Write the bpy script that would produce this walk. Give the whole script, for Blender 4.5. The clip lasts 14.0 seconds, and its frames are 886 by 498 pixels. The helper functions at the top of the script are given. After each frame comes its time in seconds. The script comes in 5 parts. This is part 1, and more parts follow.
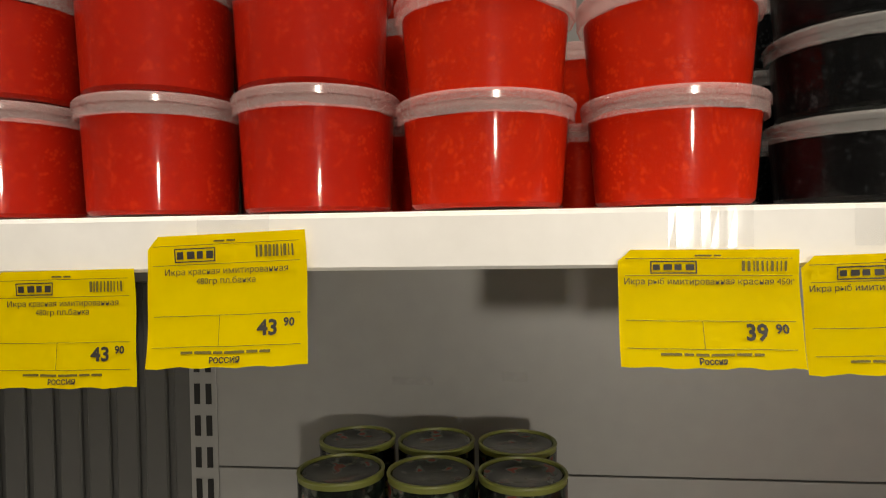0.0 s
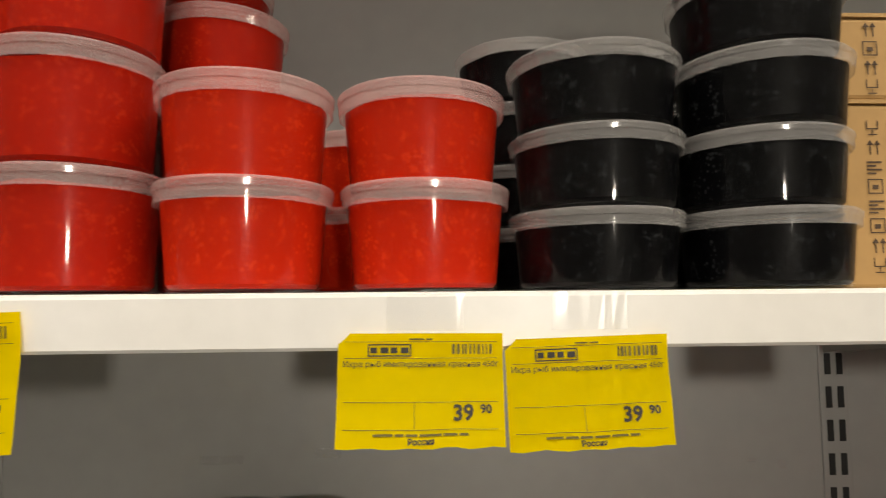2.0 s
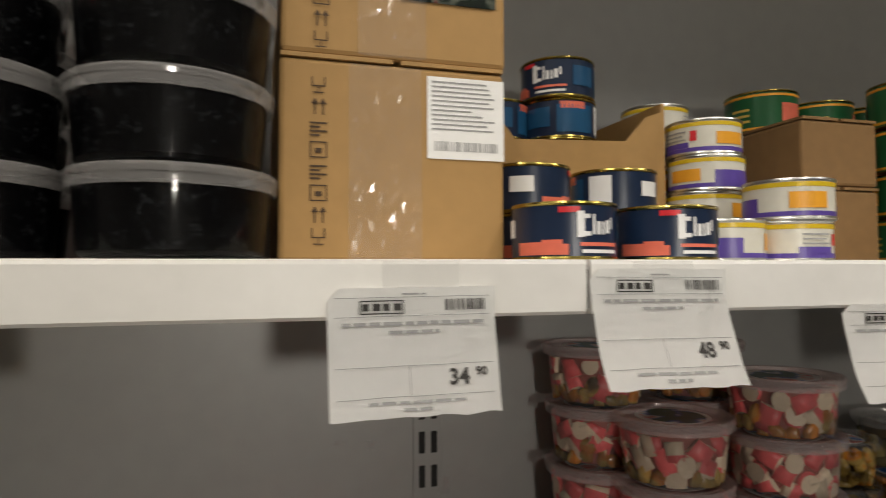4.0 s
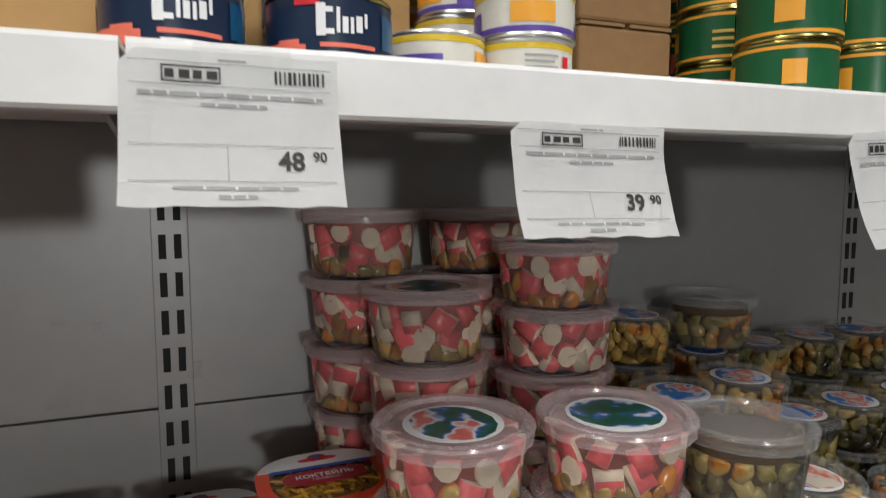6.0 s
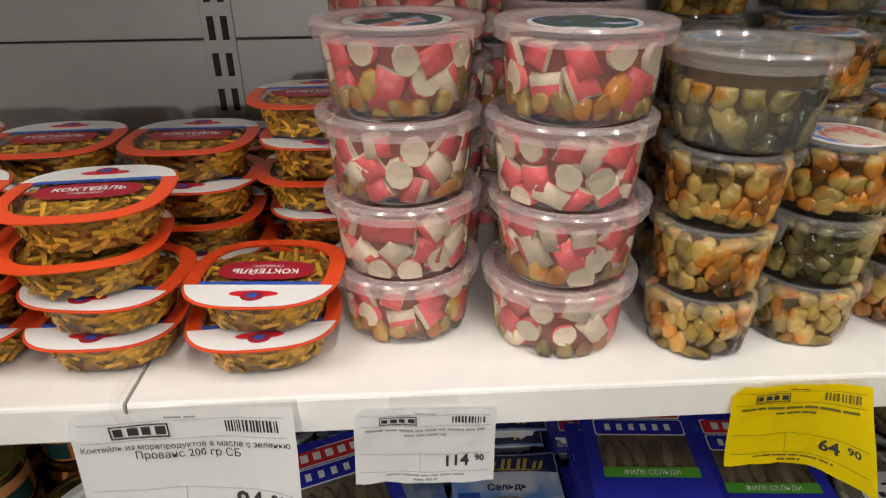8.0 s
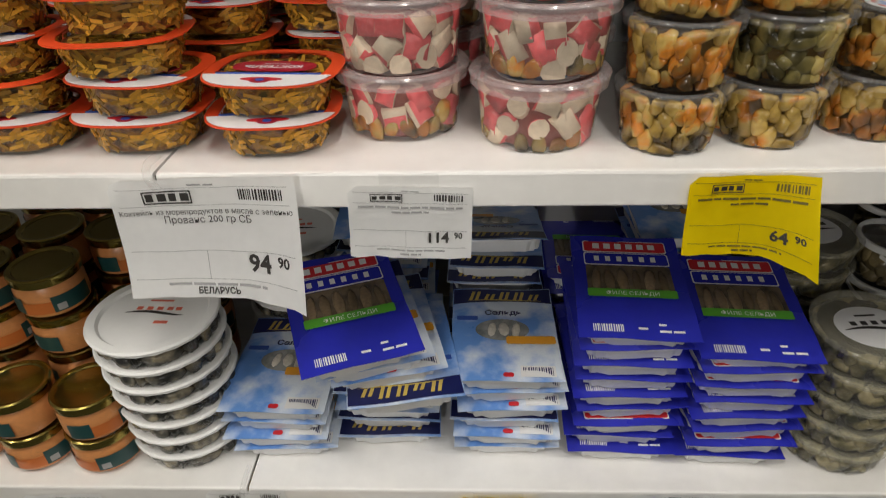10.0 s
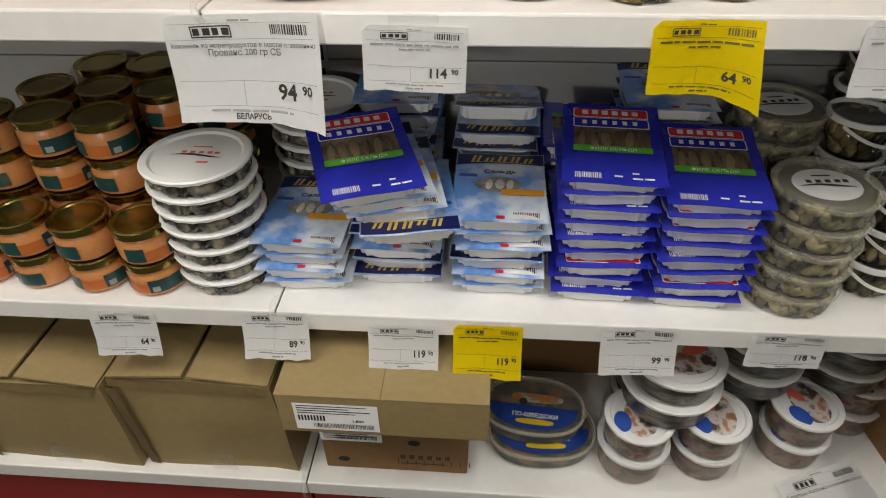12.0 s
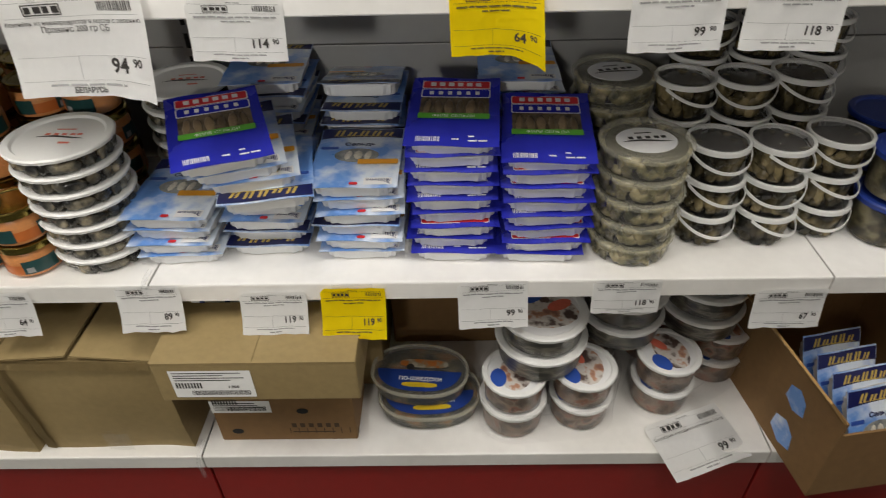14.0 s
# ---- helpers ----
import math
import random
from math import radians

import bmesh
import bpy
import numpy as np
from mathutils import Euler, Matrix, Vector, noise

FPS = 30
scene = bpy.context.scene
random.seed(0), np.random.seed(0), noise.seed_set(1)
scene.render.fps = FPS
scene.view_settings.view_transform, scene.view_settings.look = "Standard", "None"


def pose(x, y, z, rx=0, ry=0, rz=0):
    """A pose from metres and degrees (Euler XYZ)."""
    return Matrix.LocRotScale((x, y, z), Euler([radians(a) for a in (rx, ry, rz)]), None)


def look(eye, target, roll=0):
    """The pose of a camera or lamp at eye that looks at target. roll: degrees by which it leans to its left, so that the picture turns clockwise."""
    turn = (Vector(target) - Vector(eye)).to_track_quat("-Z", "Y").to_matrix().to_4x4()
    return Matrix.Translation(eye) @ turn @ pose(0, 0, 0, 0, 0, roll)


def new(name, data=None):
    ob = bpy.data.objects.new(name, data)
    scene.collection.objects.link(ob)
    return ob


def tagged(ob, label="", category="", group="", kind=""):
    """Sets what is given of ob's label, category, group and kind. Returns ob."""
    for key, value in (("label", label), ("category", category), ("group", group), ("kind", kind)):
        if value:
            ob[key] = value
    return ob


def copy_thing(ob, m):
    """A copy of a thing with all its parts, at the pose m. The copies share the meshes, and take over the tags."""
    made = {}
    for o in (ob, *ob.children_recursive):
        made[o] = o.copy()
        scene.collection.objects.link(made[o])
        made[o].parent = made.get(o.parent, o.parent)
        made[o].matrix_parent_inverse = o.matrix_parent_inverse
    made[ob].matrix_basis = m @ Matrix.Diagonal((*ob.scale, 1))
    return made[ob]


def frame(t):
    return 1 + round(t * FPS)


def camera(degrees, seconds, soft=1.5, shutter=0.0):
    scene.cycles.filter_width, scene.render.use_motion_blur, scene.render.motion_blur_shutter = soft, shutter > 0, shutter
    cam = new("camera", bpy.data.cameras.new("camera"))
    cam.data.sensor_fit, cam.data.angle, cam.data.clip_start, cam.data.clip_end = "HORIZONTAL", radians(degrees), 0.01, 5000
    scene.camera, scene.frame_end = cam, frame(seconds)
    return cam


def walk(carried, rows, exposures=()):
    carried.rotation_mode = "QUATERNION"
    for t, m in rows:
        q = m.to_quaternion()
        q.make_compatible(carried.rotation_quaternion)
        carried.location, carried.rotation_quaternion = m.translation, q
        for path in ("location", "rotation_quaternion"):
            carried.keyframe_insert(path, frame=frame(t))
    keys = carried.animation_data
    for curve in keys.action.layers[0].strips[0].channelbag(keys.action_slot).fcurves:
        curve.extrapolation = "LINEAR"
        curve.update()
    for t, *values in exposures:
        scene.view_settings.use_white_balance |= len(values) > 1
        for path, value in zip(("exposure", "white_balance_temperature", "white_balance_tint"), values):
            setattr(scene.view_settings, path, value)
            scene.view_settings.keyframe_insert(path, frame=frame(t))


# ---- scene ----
cam = camera(69.5, 14.0, soft=1.0, shutter=0.25)
PATH = [
    (0, (-0.612, -0.365, 1.447), (-0.831, 1.622, 1.398), -0.9),
    (0.5, (-0.597, -0.377, 1.442), (-0.83, 1.608, 1.513), -0.5),
    (1, (-0.577, -0.379, 1.445), (-0.761, 1.61, 1.54), -0.5),
    (1.5, (-0.551, -0.386, 1.452), (-0.61, 1.607, 1.605), -0.9),
    (2, (-0.511, -0.376, 1.457), (-0.42, 1.617, 1.606), -0.5),
    (2.5, (-0.458, -0.367, 1.456), (-0.278, 1.619, 1.605), -0.3),
    (3, (-0.381, -0.365, 1.456), (-0.191, 1.624, 1.547), -0.0),
    (3.5, (-0.282, -0.361, 1.454), (0.027, 1.613, 1.527), -0.1),
    (4, (-0.198, -0.355, 1.451), (0.363, 1.564, 1.531), -0.3),
    (4.2, (-0.165, -0.355, 1.449), (0.478, 1.537, 1.519), -0.6),
    (6.3, (0.061, -0.313, 1.369), (0.763, 1.541, 1.108), 0.3),
    (6.5, (0.08, -0.302, 1.353), (0.699, 1.572, 1.032), 0.9),
    (7, (0.092, -0.298, 1.317), (0.499, 1.575, 0.747), -0.3),
    (7.5, (0.15, -0.335, 1.295), (0.359, 1.502, 0.533), -0.1),
    (8, (0.213, -0.368, 1.275), (0.297, 1.409, 0.362), -0.6),
    (8.2, (0.236, -0.383, 1.274), (0.242, 1.388, 0.344), -1.9),
    (10.3, (0.265, -0.515, 1.188), (0.196, 1.156, 0.091), -1.5),
    (10.4, (0.266, -0.53, 1.185), (0.198, 1.141, 0.089), -1.5),
    (10.5, (0.253, -0.544, 1.185), (0.199, 1.118, 0.075), -0.4),
    (11, (0.242, -0.594, 1.179), (0.228, 1.029, 0.011), 0.7),
    (11.5, (0.249, -0.608, 1.178), (0.169, 0.983, -0.03), -0.5),
    (12, (0.295, -0.627, 1.176), (0.157, 0.93, -0.072), -1.2),
    (12.5, (0.345, -0.658, 1.174), (0.172, 0.911, -0.054), -2.3),
    (13, (0.377, -0.679, 1.176), (0.187, 0.904, -0.03), -2.8),
    (13.5, (0.415, -0.702, 1.174), (0.256, 0.89, -0.026), -2.9),
    (14, (0.447, -0.703, 1.162), (0.419, 0.871, -0.072), -1.4),
]
walk(cam, [(t, look(eye, target, roll)) for t, eye, target, roll in PATH],
     exposures=[(0.0, 0.95, 7300, 10.0), (2.0, 1.0, 7300, 10.0), (3.0, 0.88, 7300, 10.0), (4.0, 0.52, 6900, 10.0), (4.2, 0.48, 6800, 10.0), (6.3, 0.88, 6100, 10.0), (6.5, 0.98, 6100, 10.0), (7.0, 1.35, 6250, 10.0), (7.5, 1.32, 6450, 10.0), (8.2, 0.98, 6650, 10.0), (10.3, 0.84, 6600, 10.0), (11.5, 0.98, 6600, 10.0), (14.0, 1.18, 6600, 10.0)])

# ---- light ----
world = bpy.data.worlds.new("store")
scene.world = world
world.use_nodes = True
world.node_tree.nodes["Background"].inputs[0].default_value = (0.9, 0.95, 1.0, 1)
world.node_tree.nodes["Background"].inputs[1].default_value = 0.02
# second value feeds the added torch stand-in
TUBE_WATTS, STAND_IN_WATTS = 7.6, 28.0

# ---- plan (metres) ----
S1, S2, S3, S4 = 1.460, 0.968, 0.550, 0.185
BASE_FRONT = -0.043


def nearer(k, x=0.40, y=-0.68, z=1.175):
    """Bring a group of things closer to the aisle and shrink it in step."""
    return Matrix.Translation((x, y, z)) @ Matrix.Scale(k, 4) @ Matrix.Translation((-x, -y, -z))


LOW = nearer(0.942)
JUT = Matrix.Translation((-0.004, 0, 0.010)) @ nearer(0.863)
D4 = 0.124
LIP = 0.034
BACK = 0.388
BAYS = (-2.0, -1.0, 0.0, 1.0)
CEIL = 2.9


# ---- materials ----
def mat(name, col, rough=0.5, metal=0.0, var=0.12, scale=25.0, bump=0.0, bscale=None, spec=0.5, coat=0.0, island=0.0, random_ob=0.0, tint=None):
    m = bpy.data.materials.new(name)
    m.use_nodes = True
    nt = m.node_tree
    n, l = nt.nodes, nt.links
    p = n["Principled BSDF"]
    p.inputs["Roughness"].default_value = rough
    p.inputs["Metallic"].default_value = metal
    p.inputs["Specular IOR Level"].default_value = spec
    p.inputs["Coat Weight"].default_value = coat
    p.inputs["Coat Roughness"].default_value = 0.08
    tc = n.new("ShaderNodeTexCoord")
    big = n.new("ShaderNodeTexNoise")
    big.inputs["Scale"].default_value = scale * 0.25
    big.inputs["Detail"].default_value = 4
    fine = n.new("ShaderNodeTexNoise")
    fine.inputs["Scale"].default_value = scale * 6
    fine.inputs["Detail"].default_value = 3
    l.new(tc.outputs["Object"], big.inputs["Vector"])
    l.new(tc.outputs["Object"], fine.inputs["Vector"])
    both = n.new("ShaderNodeMath")
    both.operation = "ADD"
    l.new(big.outputs["Fac"], both.inputs[0])
    l.new(fine.outputs["Fac"], both.inputs[1])
    rng = n.new("ShaderNodeMapRange")
    rng.inputs[1].default_value, rng.inputs[2].default_value = 0.6, 1.4
    rng.inputs[3].default_value, rng.inputs[4].default_value = 1 - var, 1 + var
    l.new(both.outputs[0], rng.inputs[0])
    last = rng.outputs[0]
    if random_ob or island:
        src = n.new("ShaderNodeObjectInfo").outputs["Random"] if random_ob else n.new("ShaderNodeNewGeometry").outputs["Random Per Island"]
        r2 = n.new("ShaderNodeMapRange")
        amount = random_ob or island
        r2.inputs[3].default_value, r2.inputs[4].default_value = 1 - amount, 1 + amount
        l.new(src, r2.inputs[0])
        mul = n.new("ShaderNodeMath")
        mul.operation = "MULTIPLY"
        l.new(last, mul.inputs[0])
        l.new(r2.outputs[0], mul.inputs[1])
        last = mul.outputs[0]
    hsv = n.new("ShaderNodeHueSaturation")
    hsv.inputs["Color"].default_value = (*col, 1)
    l.new(last, hsv.inputs["Value"])
    if tint:
        mx = n.new("ShaderNodeMix")
        mx.data_type = "RGBA"
        mx.inputs[6].default_value, mx.inputs[7].default_value = (*col, 1), (*tint, 1)
        st = n.new("ShaderNodeMapRange")
        st.inputs[1].default_value, st.inputs[2].default_value = 0.42, 0.62
        l.new(big.outputs["Fac"], st.inputs[0])
        l.new(st.outputs[0], mx.inputs[0])
        l.new(mx.outputs[2], hsv.inputs["Color"])
    l.new(hsv.outputs[0], p.inputs["Base Color"])
    rr = n.new("ShaderNodeMapRange")
    rr.inputs[3].default_value, rr.inputs[4].default_value = max(0.02, rough - 0.08), min(1, rough + 0.08)
    l.new(big.outputs["Fac"], rr.inputs[0])
    l.new(rr.outputs[0], p.inputs["Roughness"])
    if bump:
        b = n.new("ShaderNodeBump")
        b.inputs["Strength"].default_value = bump
        b.inputs["Distance"].default_value = 0.001
        bn = fine
        if bscale:
            bn = n.new("ShaderNodeTexNoise")
            bn.inputs["Scale"].default_value = bscale
            l.new(tc.outputs["Object"], bn.inputs["Vector"])
        l.new(bn.outputs["Fac"], b.inputs["Height"])
        l.new(b.outputs[0], p.inputs["Normal"])
    return m


def roe(name, dark, light, rough=0.3, lo=0.32, hi=0.46):
    """Fish roe pressed against a plastic wall: fine beads, smears."""
    m = bpy.data.materials.new(name)
    m.use_nodes = True
    n, l = m.node_tree.nodes, m.node_tree.links
    p = n["Principled BSDF"]
    p.inputs["Roughness"].default_value = rough
    p.inputs["Specular IOR Level"].default_value = 0.05
    tc = n.new("ShaderNodeTexCoord")
    v = n.new("ShaderNodeTexVoronoi")
    v.inputs["Scale"].default_value = 300
    no = n.new("ShaderNodeTexNoise")
    no.inputs["Scale"].default_value = 120
    no.inputs["Detail"].default_value = 6
    oi = n.new("ShaderNodeObjectInfo")
    add = n.new("ShaderNodeVectorMath")
    add.operation = "ADD"
    l.new(tc.outputs["Object"], add.inputs[0])
    l.new(oi.outputs["Location"], add.inputs[1])
    l.new(add.outputs[0], v.inputs["Vector"])
    l.new(add.outputs[0], no.inputs["Vector"])
    mul = n.new("ShaderNodeMath")
    mul.operation = "MULTIPLY"
    l.new(v.outputs["Distance"], mul.inputs[0])
    mul.inputs[1].default_value = 0.5
    sub = n.new("ShaderNodeMath")
    sub.operation = "SUBTRACT"
    l.new(no.outputs["Fac"], sub.inputs[0])
    l.new(mul.outputs[0], sub.inputs[1])
    rp = n.new("ShaderNodeValToRGB")
    rp.color_ramp.elements[0].position, rp.color_ramp.elements[0].color = lo, (*dark, 1)
    rp.color_ramp.elements[1].position, rp.color_ramp.elements[1].color = hi, (*light, 1)
    l.new(sub.outputs[0], rp.inputs[0])
    l.new(rp.outputs[0], p.inputs["Base Color"])
    b = n.new("ShaderNodeBump")
    b.inputs["Strength"].default_value, b.inputs["Distance"].default_value = 0.1, 0.001
    l.new(v.outputs["Distance"], b.inputs["Height"])
    l.new(b.outputs[0], p.inputs["Normal"])
    return m


def clear(name, col=(1, 1, 1), haze=0.06, gloss=0.05, hcol=(0.8, 0.8, 0.8), base=0.02):
    """Thin clear plastic or glass wall: see-through, a little haze, Fresnel gloss."""
    m = bpy.data.materials.new(name)
    m.use_nodes = True
    n, l = m.node_tree.nodes, m.node_tree.links
    n.remove(n["Principled BSDF"])
    tr = n.new("ShaderNodeBsdfTransparent")
    tr.inputs[0].default_value = (*col, 1)
    di = n.new("ShaderNodeBsdfDiffuse")
    di.inputs[0].default_value = (*hcol, 1)
    gl = n.new("ShaderNodeBsdfGlossy")
    gl.inputs["Roughness"].default_value = gloss
    no = n.new("ShaderNodeTexNoise")
    no.inputs["Scale"].default_value = 60
    rg = n.new("ShaderNodeMapRange")
    rg.inputs[3].default_value, rg.inputs[4].default_value = haze * 0.4, haze * 1.6
    l.new(no.outputs["Fac"], rg.inputs[0])
    m1 = n.new("ShaderNodeMixShader")
    l.new(rg.outputs[0], m1.inputs[0])
    l.new(tr.outputs[0], m1.inputs[1])
    l.new(di.outputs[0], m1.inputs[2])
    lw = n.new("ShaderNodeLayerWeight")
    lw.inputs[0].default_value = 0.25
    pw = n.new("ShaderNodeMath")
    pw.operation = "POWER"
    pw.inputs[1].default_value = 2.5
    l.new(lw.outputs["Facing"], pw.inputs[0])
    fr = n.new("ShaderNodeMath")
    fr.operation = "MULTIPLY_ADD"
    fr.inputs[1].default_value, fr.inputs[2].default_value = 0.45, base
    l.new(pw.outputs[0], fr.inputs[0])
    m2 = n.new("ShaderNodeMixShader")
    l.new(fr.outputs[0], m2.inputs[0])
    l.new(m1.outputs[0], m2.inputs[1])
    l.new(gl.outputs[0], m2.inputs[2])
    l.new(m2.outputs[0], n["Material Output"].inputs[0])
    return m


def glow(name, col, strength):
    m = bpy.data.materials.new(name)
    m.use_nodes = True
    p = m.node_tree.nodes["Principled BSDF"]
    p.inputs["Emission Color"].default_value = (*col, 1)
    p.inputs["Emission Strength"].default_value = strength
    return m


WHITE = mat("white_enamel", (0.86, 0.85, 0.83), 0.38, var=0.05, scale=8, bump=0.03, tint=(0.74, 0.725, 0.69))
PANEL = mat("grey_enamel_panel", (0.31, 0.31, 0.302), 0.46, metal=0.15, var=0.06, scale=6, bump=0.03, bscale=300, spec=1.0, coat=0.3)
RIBBED = mat("dark_ribbed_panel", (0.10, 0.10, 0.097), 0.4, var=0.06, scale=8)
STEEL = mat("grey_upright_steel", (0.29, 0.285, 0.27), 0.35, var=0.05, scale=10)
# near-black fill that paints the shade inside slots and hand holes
HOLE_SHADE = mat("hole_shade", (0.012, 0.012, 0.012), 0.8)
RED_PLINTH = mat("red_plinth_enamel", (0.30, 0.012, 0.01), 0.4, var=0.08, scale=10)
FLOOR = mat("floor_tile_grey", (0.085, 0.09, 0.075), 0.45, var=0.15, scale=14, bump=0.1)
GROUT = mat("floor_grout", (0.10, 0.10, 0.09), 0.9)
PAINT = mat("wall_paint", (0.20, 0.19, 0.18), 0.7, var=0.05, scale=5, bump=0.05)
CEILING = mat("ceiling_white", (0.75, 0.75, 0.74), 0.9, var=0.04)
YELLOW = mat("yellow_paper", (0.90, 0.72, 0.001), 0.7, var=0.03, scale=20, bump=0.03, spec=0.2)
PAPER = mat("white_paper", (0.89, 0.89, 0.88), 0.6, var=0.03, scale=20, bump=0.03)
INK = mat("black_print", (0.025, 0.022, 0.02), 0.6)
GREYINK = mat("fine_grey_print", (0.12, 0.095, 0.008), 0.6)
PALEINK = mat("fine_pale_print", (0.32, 0.32, 0.32), 0.6)
TAPE = clear("clear_tape", haze=0.07, gloss=0.10, base=0.055)
CLEAR = clear("clear_plastic", haze=0.0015, gloss=0.05)
HAZY = clear("hazy_plastic", haze=0.06, gloss=0.08)
LID_PINK = clear("milky_pink_lid", col=(1.0, 0.84, 0.82), haze=0.27, gloss=0.14, hcol=(0.92, 0.68, 0.66), base=0.07)
LID_ROSE = clear("milky_rose_lid", col=(1.0, 0.93, 0.92), haze=0.30, gloss=0.14, hcol=(0.90, 0.78, 0.78), base=0.07)
LID_MILK = clear("milky_lid", haze=0.20, gloss=0.12, hcol=(0.72, 0.70, 0.69), base=0.07)
LID_CLEAR = clear("clear_lid", haze=0.09, gloss=0.10)
LID_WHITE = mat("white_plastic_lid", (0.82, 0.82, 0.80), 0.35, var=0.02)
LID_GREEN = clear("greenish_lid", haze=0.28, gloss=0.1, hcol=(0.62, 0.60, 0.48))
ROE_RED = roe("red_roe", (0.46, 0.016, 0.004), (0.58, 0.034, 0.007))
ROE_DEEP = roe("deep_red_roe", (0.36, 0.011, 0.004), (0.47, 0.023, 0.006))
ROE_BLACK = roe("black_roe", (0.0002, 0.0002, 0.0005), (0.020, 0.022, 0.024), 0.4, 0.34, 0.56)
CARD = mat("kraft_cardboard", (0.40, 0.235, 0.085), 0.75, var=0.08, scale=12, bump=0.08)
CARD_DULL = mat("dull_cardboard", (0.32, 0.235, 0.105), 0.7, var=0.12, scale=12, bump=0.12, tint=(0.27, 0.195, 0.085))
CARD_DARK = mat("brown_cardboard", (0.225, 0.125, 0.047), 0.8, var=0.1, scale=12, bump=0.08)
CARDPRINT = mat("cardboard_print", (0.07, 0.04, 0.02), 0.8)
GOLD = mat("gold_tin", (0.33, 0.255, 0.07), 0.22, metal=1.0, var=0.06)
TIN = mat("tin_grey", (0.6, 0.6, 0.58), 0.3, metal=1.0, var=0.06)


# ---- building helpers ----
def finish(me, smooth=True, angle=35):
    if smooth:
        me.polygons.foreach_set("use_smooth", [True] * len(me.polygons))
        me.set_sharp_from_angle(angle=radians(angle))
    return me


def to_mesh(name, bm, *mats, smooth=False):
    me = bpy.data.meshes.new(name)
    bmesh.ops.recalc_face_normals(bm, faces=bm.faces)
    bm.to_mesh(me)
    bm.free()
    for m in mats:
        me.materials.append(m)
    return finish(me, smooth)


def part(name, bm, material, parent, label="", smooth=False):
    me = bm if isinstance(bm, bpy.types.Mesh) else to_mesh(name, bm, material, smooth=smooth)
    ob = new(name, me)
    ob.parent = parent
    return tagged(ob, label, kind="stuff" if name in ("filling", "fish", "mark", "barcode", "small_print", "slot_row") else "")


def lathe(profile, n=36, sx=1.0, sy=1.0):
    """Turn a profile of (radius, height) round the z axis; ends at radius 0 close."""
    bm = bmesh.new()
    rings = []
    for r, z in profile:
        if r < 1e-6:
            rings.append([bm.verts.new((0, 0, z))])
        else:
            rings.append([bm.verts.new((r * sx * math.cos(2 * math.pi * k / n), r * sy * math.sin(2 * math.pi * k / n), z)) for k in range(n)])
    for a, b in zip(rings, rings[1:]):
        for k in range(n):
            q = (k + 1) % n
            if len(a) == 1 and len(b) > 1:
                bm.faces.new((a[0], b[q], b[k]))
            elif len(b) == 1 and len(a) > 1:
                bm.faces.new((a[k], a[q], b[0]))
            elif len(a) > 1:
                bm.faces.new((a[k], a[q], b[q], b[k]))
    return bm


def add_box(bm, x0, x1, y0, y1, z0, z1, m=None):
    vs = [bm.verts.new((x, y, z)) for z in (z0, z1) for x, y in ((x0, y0), (x1, y0), (x1, y1), (x0, y1))]
    if m:
        for v in vs:
            v.co = m @ v.co
    for f in ((0, 3, 2, 1), (4, 5, 6, 7), (0, 1, 5, 4), (1, 2, 6, 5), (2, 3, 7, 6), (3, 0, 4, 7)):
        bm.faces.new([vs[k] for k in f])
    return vs


def box(x0, x1, y0, y1, z0, z1, bevel=0.0, seg=2):
    bm = bmesh.new()
    add_box(bm, x0, x1, y0, y1, z0, z1)
    if bevel:
        bmesh.ops.bevel(bm, geom=bm.edges[:], offset=bevel, segments=seg, affect="EDGES", profile=0.5)
    return bm


def many(build, poses):
    """Build a thing once, then copy it to every other pose."""
    first = build()
    first.matrix_basis = poses[0]
    return [first] + [copy_thing(first, m) for m in poses[1:]]


GLYPHS = {}


def glyphs(text, size, bold=False):
    """The flat outline of a word in the built-in font: verts and faces, left-aligned on its baseline."""
    if (text, bold) not in GLYPHS:
        cu = bpy.data.curves.new("text", "FONT")
        cu.body, cu.size, cu.resolution_u = text, 1.0, 2
        cu.offset = 0.028 if bold else 0.0
        ob = bpy.data.objects.new("text", cu)
        scene.collection.objects.link(ob)
        bpy.context.view_layer.update()
        me = bpy.data.meshes.new_from_object(ob.evaluated_get(bpy.context.evaluated_depsgraph_get()))
        GLYPHS[(text, bold)] = ([tuple(v.co[:2]) for v in me.vertices], [tuple(p.vertices) for p in me.polygons])
        bpy.data.objects.remove(ob)
        bpy.data.meshes.remove(me)
    vs, fs = GLYPHS[(text, bold)]
    return [(x * size, y * size) for x, y in vs], fs


def put_text(bm, text, size, x, y, fn, align="l", bold=False, width=None):
    vs, fs = glyphs(text, size, bold)
    if not vs:
        return
    w = max(v[0] for v in vs)
    k = 1.0
    if width and w > width:
        k, w = width / w, width
    dx = x - (w if align == "r" else w / 2 if align == "c" else 0)
    made = [bm.verts.new(fn(dx + vx * k, y + vy * k)) for vx, vy in vs]
    for f in fs:
        try:
            bm.faces.new([made[i] for i in f])
        except ValueError:
            pass


def put_bar(bm, x0, x1, y0, y1, fn, n=6):
    for i in range(n):
        a, b = x0 + (x1 - x0) * i / n, x0 + (x1 - x0) * (i + 1) / n
        bm.faces.new([bm.verts.new(fn(*q)) for q in ((a, y0), (b, y0), (b, y1), (a, y1))])


# ---- structure ----
def slab(name, label, mats, *dims, bevel=0.0):
    ob = new(name, to_mesh(name, box(*dims, bevel=bevel), mats))
    return tagged(ob, label, name.split("_")[0], kind="structure")


